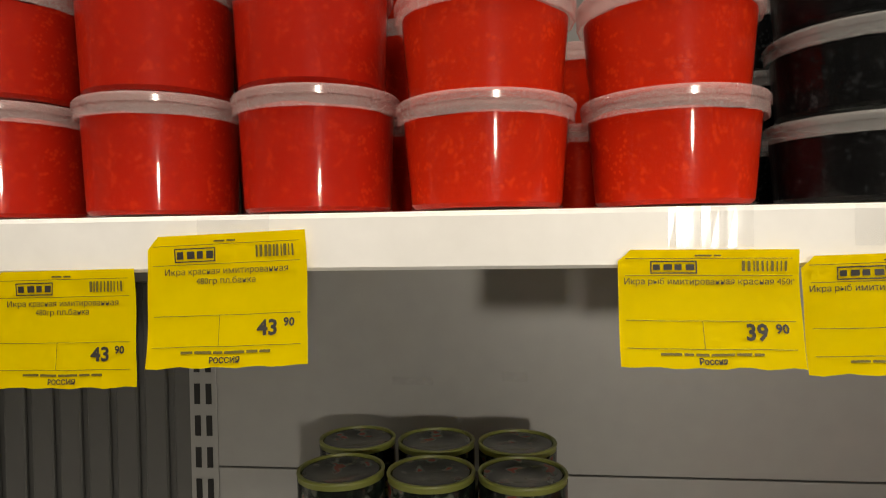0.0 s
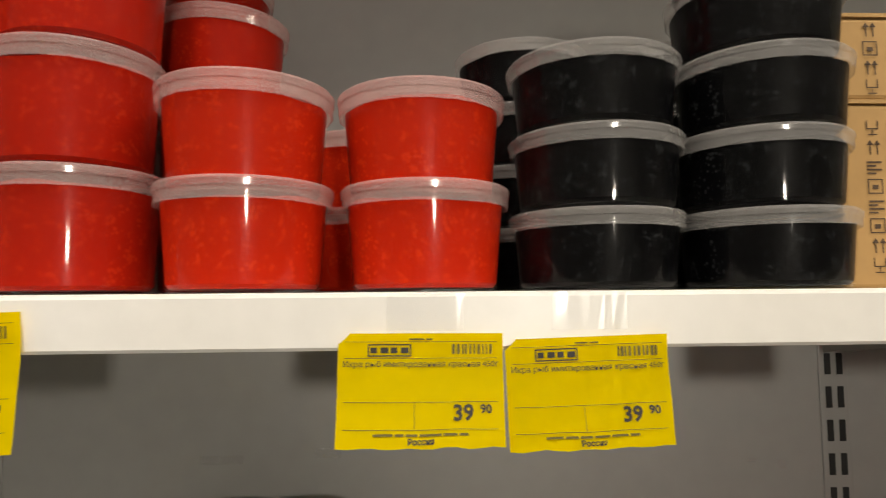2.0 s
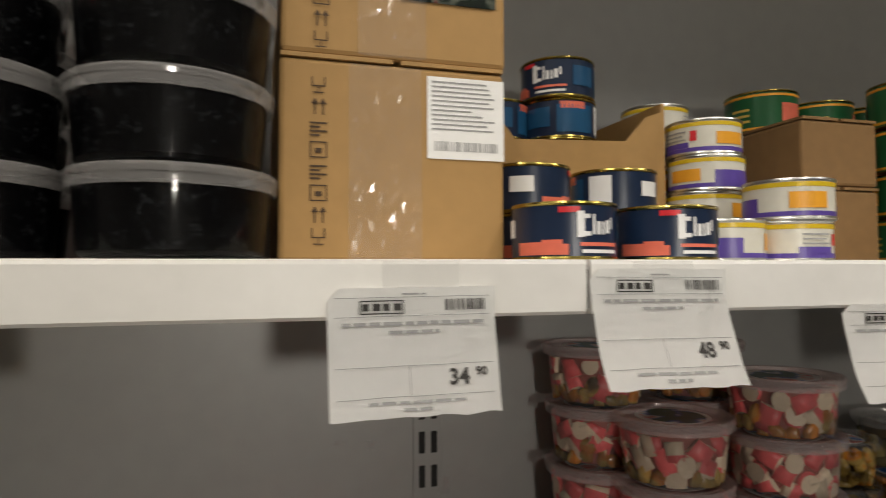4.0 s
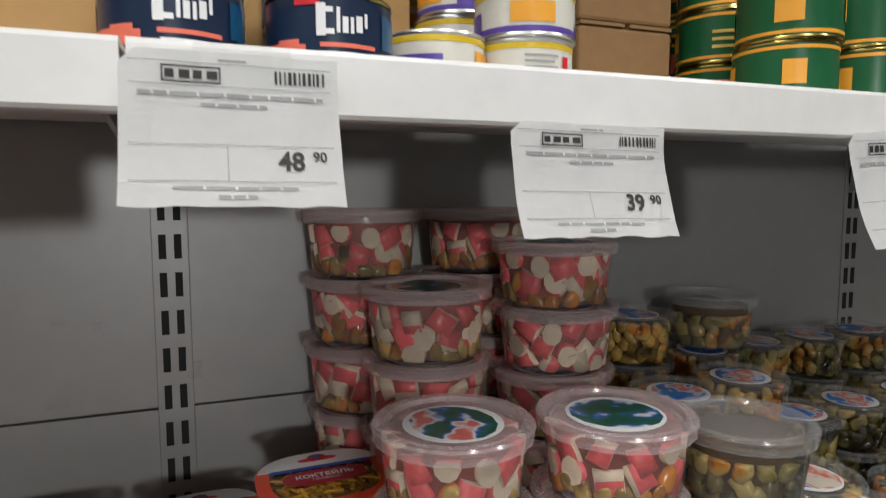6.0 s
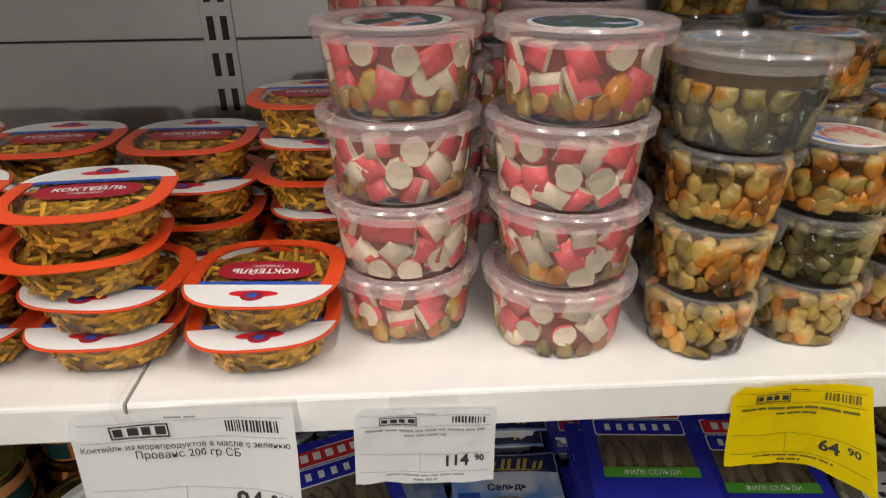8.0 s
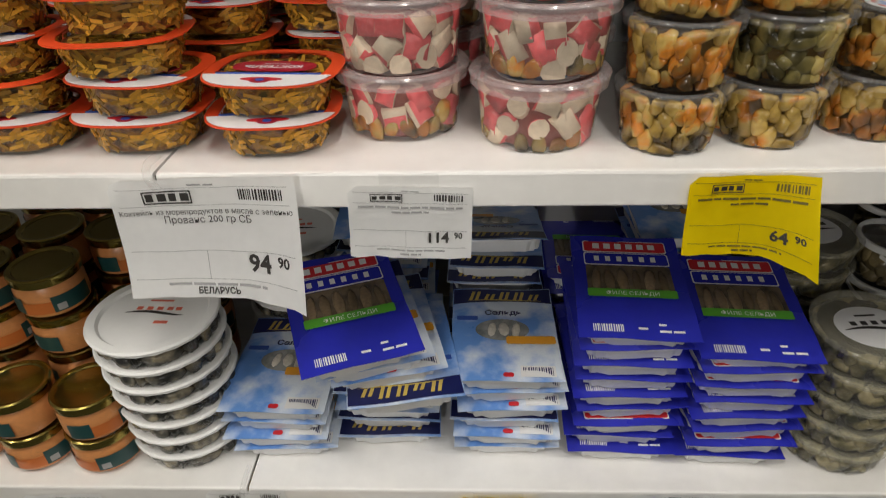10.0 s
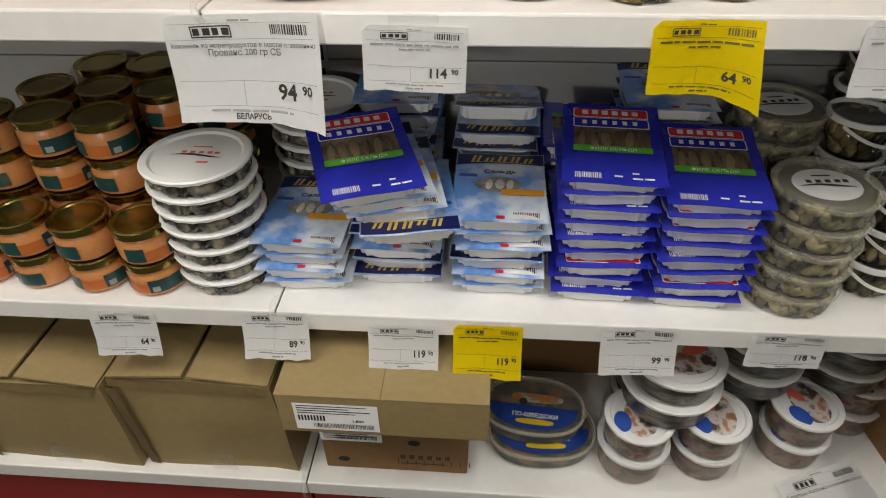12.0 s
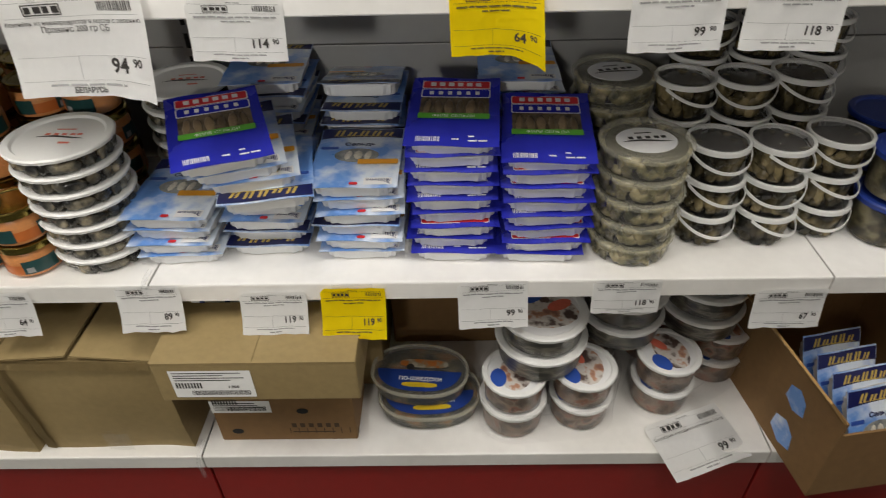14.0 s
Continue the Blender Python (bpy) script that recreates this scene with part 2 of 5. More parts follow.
floor = slab("floor", "grey tiled shop floor", GROUT, -3.2, 3.2, -2.3, 0.6, -0.06, -0.004)
slab("ceiling", "plain white shop ceiling", CEILING, -3.2, 3.2, -2.3, 0.6, CEIL, CEIL + 0.1)
slab("wall_back", "plain painted wall behind the shelving", PAINT, -3.2, 3.2, 0.5, 0.6, 0, CEIL)
# unseen wall, added to close the aisle and carry the torch stand-in
slab("wall_aisle", "unseen plain wall added across the aisle", PAINT, -3.2, 3.2, -2.3, -2.2, 0, CEIL)
slab("wall_west", "plain painted end wall", PAINT, -3.2, -3.1, -2.2, 0.5, 0, CEIL)
slab("wall_east", "plain painted end wall", PAINT, 3.1, 3.2, -2.2, 0.5, 0, CEIL)
tile_mesh = to_mesh("tile", box(-0.148, 0.148, -0.148, 0.148, -0.004, 0.0, bevel=0.0012, seg=1), FLOOR)
for i in range(-10, 11):
    for j in range(-7, 2):
        t = new("tile", tile_mesh)
        t.parent = floor
        t.location = (i * 0.3 + 0.1, j * 0.3 - 0.02, 0.0)


def tube_lamp():
    e = tagged(new("ceiling_lamp"), "long white fluorescent batten lamp on the ceiling", "lamp", "ceiling lamps")
    part("housing", box(-0.05, 0.05, -0.6, 0.6, -0.03, 0.0, bevel=0.006), WHITE, e)
    part("diffuser", box(-0.035, 0.035, -0.58, 0.58, -0.05, -0.0305, bevel=0.008), glow("lamp_glow", (1.0, 0.97, 0.9), 6.0), e, "glowing diffuser")
    return e


many(tube_lamp, [pose(x, -0.90, CEIL) for x in (-1.9, -0.7, 0.5, 1.7)])
for x in (-1.9, -0.7, 0.5, 1.7):
    la = bpy.data.lights.new("tube_light", "AREA")
    la.shape, la.size, la.size_y, la.energy, la.color = "RECTANGLE", 0.08, 1.16, TUBE_WATTS, (1.0, 0.96, 0.9)
    ob = new("tube_light", la)
    ob.location = (x, -0.90, CEIL - 0.06)


# Added lamp: a fixed stand-in for the torch that moves with the camera.
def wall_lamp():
    e = tagged(new("wall_lamp"), "added round lamp standing in for a torch carried with the camera", "lamp")
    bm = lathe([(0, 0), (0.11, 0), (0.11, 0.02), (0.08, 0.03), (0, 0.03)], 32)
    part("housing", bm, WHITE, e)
    part("bulb", lathe([(0, 0.031), (0.036, 0.032), (0.030, 0.046), (0, 0.054)], 24), glow("stand_in_glow", (1, 0.98, 0.95), 30.0), e, "glowing bulb of the added torch stand-in")
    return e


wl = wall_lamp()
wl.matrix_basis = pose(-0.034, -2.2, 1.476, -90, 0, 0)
la = bpy.data.lights.new("torch_stand_in_light", "SPOT")
la.energy, la.shadow_soft_size, la.color, la.spot_size, la.spot_blend = STAND_IN_WATTS, 0.07, (1.0, 0.965, 0.90), radians(88), 1.0
ob = new("torch_stand_in_light", la)
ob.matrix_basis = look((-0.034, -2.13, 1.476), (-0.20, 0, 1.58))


# ---- shelving ----
def upright():
    e = tagged(new("upright"), "grey steel shelving upright with two rows of slots", "upright", "shelving uprights", "structure")
    bm = box(-0.018, 0.018, BACK + 0.003, BACK + 0.03, 0, 2.1, bevel=0.001)
    part("post", bm, PANEL, e)
    # slots are raised dark inlays, not cut through; their shade is painted
    sl = bmesh.new()
    z = 1.344 - 0.04 * 31
    while z < 2.05:
        for x in (-0.0075, 0.0075):
            add_box(sl, x - 0.0036, x + 0.0036, BACK + 0.0018, BACK + 0.008, z - 0.0255, z)
        z += 0.04
    part("slot_row", to_mesh("slot_row", sl, HOLE_SHADE), HOLE_SHADE, e, "near-black inlays painted as shaded slots")
    return e


many(upright, [pose(x, 0, 0) for x in (-2, -1, 0, 1, 2)])

panel_mesh = to_mesh("panel", box(0.0120, 0.9880, BACK + 0.005, BACK + 0.018, 0.001, 0.399, bevel=0.0012), PANEL)
for b in BAYS:
    e = tagged(new("back_panel"), "grey enamelled sheet back panels of the shelving", "back panel", "shelf backs", "structure")
    e.location = (b, 0, 0)
    for i in range(6):
        if b == -2.0 and i in (2, 3):
            continue
        p = new("panel", panel_mesh)
        p.parent = e
        p.location = (0, 0, -0.041 + 0.4 * i)
rp_ = tagged(new("ribbed_panel", to_mesh("ribbed_panel", box(-1.981, -1.019, BACK + 0.03, BACK + 0.04, 0.762, 1.556), RIBBED)), "dark grey ribbed back panel of the next bay", "panel", kind="structure")
rib_mesh = to_mesh("rib", box(0, 0.030, BACK + 0.022, BACK + 0.0298, 0.764, 1.554, bevel=0.002, seg=1), RIBBED)
for i in range(24):
    rb = new("rib", rib_mesh)
    rb.parent = rp_
    rb.location = (-1.97 + i * 0.04, 0, 0)


def shelf(front=0.0):
    e = tagged(new("shelf"), "white enamelled steel shop shelf with folded front lip", "shelf", "shop shelves", "structure")
    bm = bmesh.new()
    prof = [(BACK - 0.006, 0), (0.003, 0), (0.0008, -0.0008), (0, -0.003), (0, -LIP + 0.002), (0.002, -LIP), (0.016, -LIP), (0.016, -LIP + 0.003), (0.004, -LIP + 0.003), (0.004, -0.004), (BACK - 0.006, -0.004)]
    prof = [(y + front if y < 0.1 else y, z) for y, z in prof]
    a = [bm.verts.new((0.0015, y, z)) for y, z in prof]
    b = [bm.verts.new((0.9985, y, z)) for y, z in prof]
    for i in range(len(prof)):
        j = (i + 1) % len(prof)
        bm.faces.new((a[i], a[j], b[j], b[i]))
    bm.faces.new(a)
    bm.faces.new(b[::-1])
    part("deck", bm, WHITE, e)
    for x in (0.012, 0.985):
        br = bmesh.new()
        pr = [(0.02, -0.006), (BACK - 0.002, -0.006), (BACK - 0.002, -0.075), (BACK - 0.03, -0.07), (0.02, -0.028)]
        a = [br.verts.new((x, y, z)) for y, z in pr]
        b = [br.verts.new((x + 0.003, y, z)) for y, z in pr]
        for i in range(5):
            br.faces.new((a[i], a[(i + 1) % 5], b[(i + 1) % 5], b[i]))
        br.faces.new(a)
        br.faces.new(b[::-1])
        part("bracket", br, STEEL, e)
    return e


# The 1.98 row is unseen, added to shade the backs above S1.
many(shelf, [pose(b, 0, s) for b in BAYS for s in (1.98, S1, S2, S3)])
many(lambda: shelf(BASE_FRONT), [pose(b, 0, S4) for b in BAYS])
for b in BAYS:
    tagged(new("plinth", to_mesh("plinth", box(b + 0.002, b + 0.998, BASE_FRONT + 0.012, BASE_FRONT + 0.03, 0.0, S4 - LIP - 0.001, bevel=0.002), RED_PLINTH)), "dark red enamelled kick plate under the lowest shelf", "plinth", kind="structure")


# ---- more materials ----
def wave_mix(name, stops, scale, rough=0.45, detail=5, stretch=(1, 1, 1), island=0.0):
    """A mottled surface that runs through several colours."""
    m = bpy.data.materials.new(name)
    m.use_nodes = True
    n, l = m.node_tree.nodes, m.node_tree.links
    p = n["Principled BSDF"]
    p.inputs["Roughness"].default_value = rough
    tc = n.new("ShaderNodeTexCoord")
    oi = n.new("ShaderNodeObjectInfo")
    add = n.new("ShaderNodeVectorMath")
    add.operation = "ADD"
    l.new(tc.outputs["Object"], add.inputs[0])
    l.new(oi.outputs["Location"], add.inputs[1])
    mp = n.new("ShaderNodeMapping")
    mp.inputs["Scale"].default_value = stretch
    l.new(add.outputs[0], mp.inputs[0])
    no = n.new("ShaderNodeTexNoise")
    no.inputs["Scale"].default_value, no.inputs["Detail"].default_value = scale, detail
    l.new(mp.outputs[0], no.inputs["Vector"])
    rp = n.new("ShaderNodeValToRGB")
    el = rp.color_ramp.elements
    el[0].position, el[0].color = stops[0][0], (*stops[0][1], 1)
    el[1].position, el[1].color = stops[-1][0], (*stops[-1][1], 1)
    for pos, c in stops[1:-1]:
        e = el.new(pos)
        e.color = (*c, 1)
    l.new(no.outputs["Fac"], rp.inputs[0])
    hs = n.new("ShaderNodeHueSaturation")
    l.new(rp.outputs[0], hs.inputs["Color"])
    if island:
        mr = n.new("ShaderNodeMapRange")
        mr.inputs[3].default_value, mr.inputs[4].default_value = 1 - island, 1 + island
        l.new(n.new("ShaderNodeNewGeometry").outputs["Random Per Island"], mr.inputs[0])
        l.new(mr.outputs[0], hs.inputs["Value"])
    l.new(hs.outputs[0], p.inputs["Base Color"])
    b = n.new("ShaderNodeBump")
    b.inputs["Strength"].default_value, b.inputs["Distance"].default_value = 0.25, 0.002
    l.new(no.outputs["Fac"], b.inputs["Height"])
    l.new(b.outputs[0], p.inputs["Normal"])
    return m


CRAB_RED = mat("crab_stick_red", (0.70, 0.105, 0.11), 0.4, var=0.25, scale=40, island=0.25)
CRAB_WHITE = mat("crab_stick_white", (0.66, 0.54, 0.40), 0.5, var=0.18, scale=40, island=0.25)
MUSSEL = wave_mix("mussel_flesh", [(0.34, (0.05, 0.03, 0.010)), (0.42, (0.26, 0.165, 0.035)), (0.50, (0.38, 0.26, 0.07)), (0.57, (0.44, 0.15, 0.015)), (0.70, (0.09, 0.05, 0.015))], 28, 0.25, island=0.6)
MUSSEL_OLIVE = wave_mix("mussel_olive", [(0.36, (0.02, 0.018, 0.008)), (0.46, (0.17, 0.14, 0.045)), (0.58, (0.32, 0.24, 0.075)), (0.62, (0.36, 0.15, 0.02)), (0.72, (0.03, 0.024, 0.012))], 20, 0.25, island=0.6)
AMBER_OIL = mat("amber_oil", (0.085, 0.048, 0.012), 0.25, var=0.4, scale=60)
# near-black core behind the pieces: oil plus the painted shade of the gaps
OIL_AND_SHADE = mat("dark_oil_and_shade", (0.018, 0.011, 0.004), 0.25, var=0.3, scale=40)
# core behind the crab sticks, darkened to paint the shade between them
PINK_MUSH_SHADE = mat("pink_filling_shade", (0.24, 0.06, 0.045), 0.5, var=0.3, scale=60)
NOODLE = wave_mix("orange_noodles", [(0.36, (0.03, 0.016, 0.005)), (0.46, (0.14, 0.055, 0.009)), (0.56, (0.30, 0.15, 0.02)), (0.66, (0.07, 0.05, 0.012))], 110, 0.3)
STRIP = mat("yellow_strips", (0.50, 0.27, 0.03), 0.3, var=0.25, scale=60, island=0.6)
ORANGE = mat("orange_plastic", (0.78, 0.075, 0.018), 0.35, var=0.05, scale=20)
LOGO_RED = mat("logo_red", (0.36, 0.012, 0.03), 0.4, var=0.03)
LABEL_RED = mat("label_red", (0.62, 0.02, 0.03), 0.4, var=0.03)
LABEL_BLUE = mat("label_blue", (0.03, 0.09, 0.42), 0.4, var=0.03)
LABEL_GREEN = mat("label_green", (0.02, 0.12, 0.06), 0.4, var=0.03)
GRASS = mat("label_grass_green", (0.09, 0.35, 0.03), 0.4, var=0.03)
PACK_BLUE = mat("royal_blue_film", (0.022, 0.028, 0.42), 0.28, var=0.06, scale=20, bump=0.12, bscale=70, coat=0.3)
PACK_SKY = mat("sky_blue_film", (0.14, 0.32, 0.74), 0.3, var=0.06, scale=75, bump=0.12, bscale=70, coat=0.3, tint=(0.72, 0.79, 0.88))
NAVY = mat("navy_print", (0.010, 0.014, 0.09), 0.35, var=0.05)
FOAM = mat("white_foam_tray", (0.78, 0.79, 0.80), 0.55, var=0.04, scale=60, bump=0.05)
WINDOW = wave_mix("fish_window", [(0.3, (0.05, 0.04, 0.03)), (0.6, (0.16, 0.12, 0.08))], 60, 0.25)
WINDOW_GREY = wave_mix("grey_fish_window", [(0.3, (0.16, 0.17, 0.17)), (0.6, (0.34, 0.34, 0.32))], 60, 0.25)
FISH = mat("fish_fillet", (0.17, 0.12, 0.07), 0.35, var=0.35, scale=50, island=0.5)
FISH_PALE = mat("pale_fillet", (0.58, 0.54, 0.46), 0.35, var=0.25, scale=50, island=0.2)
AMBER = mat("orange_band", (0.80, 0.36, 0.03), 0.4, var=0.03)
GOLDPRINT = mat("gold_print", (0.62, 0.45, 0.10), 0.35, var=0.05)
WHITEPRINT = mat("white_print", (0.80, 0.80, 0.80), 0.4, var=0.03)
PASTE = mat("orange_roe_paste", (0.60, 0.25, 0.085), 0.35, var=0.12, scale=40, bump=0.1)
TEAL = mat("teal_label", (0.012, 0.055, 0.055), 0.35, var=0.05)
JARORANGE = mat("orange_label", (0.52, 0.14, 0.03), 0.4, var=0.05)
HERRING = wave_mix("herring_pieces", [(0.40, (0.006, 0.006, 0.006)), (0.50, (0.022, 0.021, 0.018)), (0.58, (0.15, 0.13, 0.09)), (0.66, (0.02, 0.02, 0.018))], 30, 0.25, 3)
HERRING_BIT = wave_mix("herring_bits", [(0.36, (0.02, 0.02, 0.02)), (0.5, (0.09, 0.085, 0.07)), (0.62, (0.30, 0.26, 0.18))], 40, 0.25, 3, island=0.75)
HERB_BIT = wave_mix("herbed_bits", [(0.36, (0.03, 0.03, 0.012)), (0.5, (0.17, 0.15, 0.07)), (0.62, (0.34, 0.29, 0.16))], 45, 0.3, 4, island=0.55)
MEAT_BIT = wave_mix("pink_fish_bits", [(0.36, (0.06, 0.04, 0.03)), (0.5, (0.24, 0.18, 0.14)), (0.60, (0.36, 0.29, 0.24)), (0.68, (0.38, 0.09, 0.05))], 36, 0.3, 4, island=0.5)
GREENHERB = wave_mix("herbed_pieces", [(0.40, (0.012, 0.011, 0.006)), (0.5, (0.075, 0.064, 0.034)), (0.62, (0.20, 0.175, 0.10))], 40, 0.3)
MEATY = wave_mix("pale_pink_fish", [(0.38, (0.06, 0.04, 0.03)), (0.47, (0.16, 0.10, 0.065)), (0.54, (0.26, 0.19, 0.14)), (0.61, (0.27, 0.10, 0.055)), (0.68, (0.10, 0.06, 0.04))], 36, 0.3)
CAN_NAVY = mat("navy_can_paint", (0.010, 0.022, 0.055), 0.3, var=0.05)
CAN_BLUE = mat("blue_can_paint", (0.012, 0.08, 0.18), 0.3, var=0.05)
CAN_WHITE = mat("cream_can_paint", (0.66, 0.64, 0.56), 0.35, var=0.05)
CAN_VIOLET = mat("violet_can_paint", (0.10, 0.06, 0.32), 0.35, var=0.05)
CAN_YELLOW = mat("yellow_can_paint", (0.66, 0.46, 0.02), 0.35, var=0.05)
CAN_GREEN = mat("green_can_paint", (0.012, 0.10, 0.035), 0.3, var=0.05)
CAN_DARK = wave_mix("black_printed_lid", [(0.40, (0.004, 0.006, 0.005)), (0.52, (0.012, 0.02, 0.014)), (0.60, (0.10, 0.11, 0.09)), (0.64, (0.16, 0.03, 0.02))], 60, 0.22, 2)
CAN_LIME = mat("olive_rim", (0.20, 0.22, 0.05), 0.4, var=0.05)
SALMON = mat("salmon_print", (0.72, 0.16, 0.10), 0.4, var=0.1)


# ---- shared shapes ----
def tub(name, label, r0, r1, h, lid_r, lid_h, fill, contents, wall, lid, group="", pieces=None, disc=None, disc_mark=None, disc_r=0.62, category="tub", dip=0.004):
    """Round plastic tub: tapered see-through wall, contents, stepped lid with a rolled rim."""
    e = tagged(new(name), label, category, group)
    hb = h - lid_h * 0.6
    part("wall", lathe([(0, 0.0008), (r0 - 0.003, 0.0008), (r0, 0.004), (r1, hb)], 40), wall, e, smooth=True)
    rf = r0 + (r1 - r0) * fill
    inset = 0.0062 if pieces else 0.0008
    mass = lathe([(0, 0.003), (r0 - inset - 0.003, 0.003), (r0 - inset, 0.006), (rf - inset, hb * fill), (rf - inset - 0.006, hb * fill + 0.001), (0, hb * fill - 0.001)], 40)
    for v in mass.verts:
        if v.co.z > hb * fill - 0.0005 and v.co.xy.length > 0.01:
            a = math.atan2(v.co.y, v.co.x)
            v.co.z = min(v.co.z + 0.0014 * math.sin(2 * a + 40 * r1) + 0.0007 * math.sin(7 * a), h - dip - 0.001)
    part("contents", mass, contents, e, smooth=True)
    if pieces:
        part("filling", pieces, None, e)
    cap = lathe([(0, h - dip), (lid_r * 0.80, h - dip), (lid_r * 0.84, h - 0.0005), (lid_r * 0.97, h - 0.0003), (lid_r, h - 0.0025), (lid_r, h - lid_h * 0.45), (lid_r * 0.985, h - lid_h * 0.5), (lid_r * 0.985, h - lid_h), (lid_r * 0.965, h - lid_h)], 44)
    for v in cap.verts:
        if v.co.z < h - lid_h * 0.4 and math.hypot(v.co.x, v.co.y) > lid_r * 0.9 and round(math.atan2(v.co.y, v.co.x) / (2 * math.pi / 44)) % 2:
            v.co.x, v.co.y = v.co.x * 0.985, v.co.y * 0.985
    part("lid", cap, lid, e, smooth=True)
    if disc:
        d = part("label", lathe([(0, h - 0.0034), (lid_r * disc_r, h - 0.0034), (lid_r * disc_r, h - 0.0038), (0, h - 0.0038)], 32), disc, e, "round printed lid label")
        for i, (mt, x0, x1, y0, y1) in enumerate(disc_mark or ()):
            pr = lathe([(0, h - 0.0031 + 0.0002 * i), (1, h - 0.0031 + 0.0002 * i), (1, h - 0.0034), (0, h - 0.0034)], 14, (x1 - x0) * lid_r * 0.56, (y1 - y0) * lid_r * 0.56)
            bmesh.ops.transform(pr, matrix=pose((x0 + x1) / 2 * lid_r, (y0 + y1) / 2 * lid_r, 0, 0, 0, 14 * i), verts=pr.verts)
            part("print", pr, mt, d)
    return e


def stacks(build, h, cols, spin=True):
    """Columns of things: (x, y, z, levels)."""
    poses = []
    for i, c in enumerate(cols):
        x, y, z, lv = c[:4]
        for k in range(lv):
            poses.append(pose(x + 0.002 * math.sin(7 * i + 3 * k), y + 0.0018 * math.cos(5 * i + 2 * k), z + k * h, 0, 0, (50 * i + 77 * k) if spin else 12 * math.sin(4 * i + 2.3 * k)))
    return many(build, poses)


def blob(bm, m, sx, sy, sz, mi=0, seg=7, rings=5):
    """A small rounded lump."""
    rows = []
    for i in range(rings + 1):
        a = math.pi * i / rings
        if i in (0, rings):
            rows.append([bm.verts.new(m @ Vector((0, 0, sz * math.cos(a))))])
        else:
            rows.append([bm.verts.new(m @ Vector((sx * math.sin(a) * math.cos(2 * math.pi * k / seg), sy * math.sin(a) * math.sin(2 * math.pi * k / seg), sz * math.cos(a)))) for k in range(seg)])
    for a, b in zip(rows, rows[1:]):
        for k in range(seg):
            q = (k + 1) % seg
            f = (a[0], b[k], b[q]) if len(a) == 1 else (a[k], b[0], a[q]) if len(b) == 1 else (a[k], b[k], b[q], a[q])
            fc = bm.faces.new(f)
            fc.material_index, fc.smooth = mi, True


def stick(bm, m, r, ln):
    """A cut crab stick: red half skin, white flesh and ends."""
    seg = 10
    a = [bm.verts.new(m @ Vector((r * math.cos(2 * math.pi * k / seg), r * math.sin(2 * math.pi * k / seg), -ln / 2))) for k in range(seg)]
    b = [bm.verts.new(m @ Vector((r * math.cos(2 * math.pi * k / seg), r * math.sin(2 * math.pi * k / seg), ln / 2))) for k in range(seg)]
    for k in range(seg):
        q = (k + 1) % seg
        f = bm.faces.new((a[k], a[q], b[q], b[k]))
        f.material_index, f.smooth = (0 if k < 6 else 1), True
    for ring in (a[::-1], b):
        bm.faces.new(ring).material_index = 1


def press(bm, r0, r1, h, top):
    """Push what pokes through a tub's wall flat against its inside."""
    for v in bm.verts:
        v.co.z = min(max(v.co.z, 0.0025), top)
        lim = r0 + (r1 - r0) * v.co.z / h - 0.0012
        d = math.hypot(v.co.x, v.co.y)
        if d > lim:
            v.co.x, v.co.y = v.co.x * lim / d, v.co.y * lim / d


def seafood(seed, r0, r1, h, share):
    """Crab sticks (a share of the height, from the top) over mussels, pressed against a tub's wall."""
    rnd = random.Random(seed)
    bm = bmesh.new()
    for z in (0.009, 0.025, 0.042):
        th = rnd.random()
        end = th + 2 * math.pi - 0.15
        while th < end:
            zz = z + rnd.uniform(-0.005, 0.005)
            r = r0 + (r1 - r0) * zz / h
            spot = pose(0, 0, 0, 0, 0, math.degrees(th)) @ Matrix.Translation((r - 0.0085, 0, zz))
            if zz > h * (1 - share) + rnd.uniform(-0.008, 0.008):
                stick(bm, spot @ (pose(0, 0, 0, 0, rnd.uniform(65, 115), 0) if rnd.random() < 0.28 else pose(0, 0, 0, rnd.uniform(0, 360), rnd.uniform(-18, 18), 0)) @ pose(0, 0, 0, 0, 0, rnd.uniform(0, 360)), rnd.uniform(0.0098, 0.0118), rnd.uniform(0.017, 0.028))
                th += rnd.uniform(0.40, 0.58)
            else:
                blob(bm, spot @ pose(0.002, 0, 0, rnd.uniform(0, 360), 90, 0) @ pose(0, 0, 0, rnd.uniform(-30, 30), 0, rnd.uniform(0, 360)), rnd.uniform(0.012, 0.016), rnd.uniform(0.007, 0.010), 0.0065, 2, 10, 7)
                th += rnd.uniform(0.24, 0.38)
    for v in bm.verts:
        v.co += noise.noise_vector(v.co * 90) * 0.0014
    press(bm, r0, r1, 0.060, h)
    return to_mesh("filling", bm, CRAB_RED, CRAB_WHITE, MUSSEL)


def mussels(seed, r0, r1, h, flesh, big=1.0):
    """Lumps of seafood in rows, pressed against a tub's wall."""
    rnd = random.Random(seed)
    bm = bmesh.new()
    z = 0.007 * big ** 0.5
    while z <= h:
        th = rnd.random()
        end = th + 2 * math.pi - 0.1
        while th < end:
            zz = min(z + rnd.uniform(-0.005, 0.005), h)
            r = r0 + (r1 - r0) * zz / h
            spot = pose(0, 0, 0, 0, 0, math.degrees(th)) @ Matrix.Translation((r - 0.0055 * big, 0, zz))
            blob(bm, spot @ pose(0, 0, 0, rnd.uniform(0, 360), 90, 0) @ pose(0, 0, 0, rnd.uniform(-25, 25), 0, rnd.uniform(0, 360)), rnd.uniform(0.0075, 0.0120) * big, rnd.uniform(0.0048, 0.0076) * big, 0.0050 * big, 0, 10, 7)
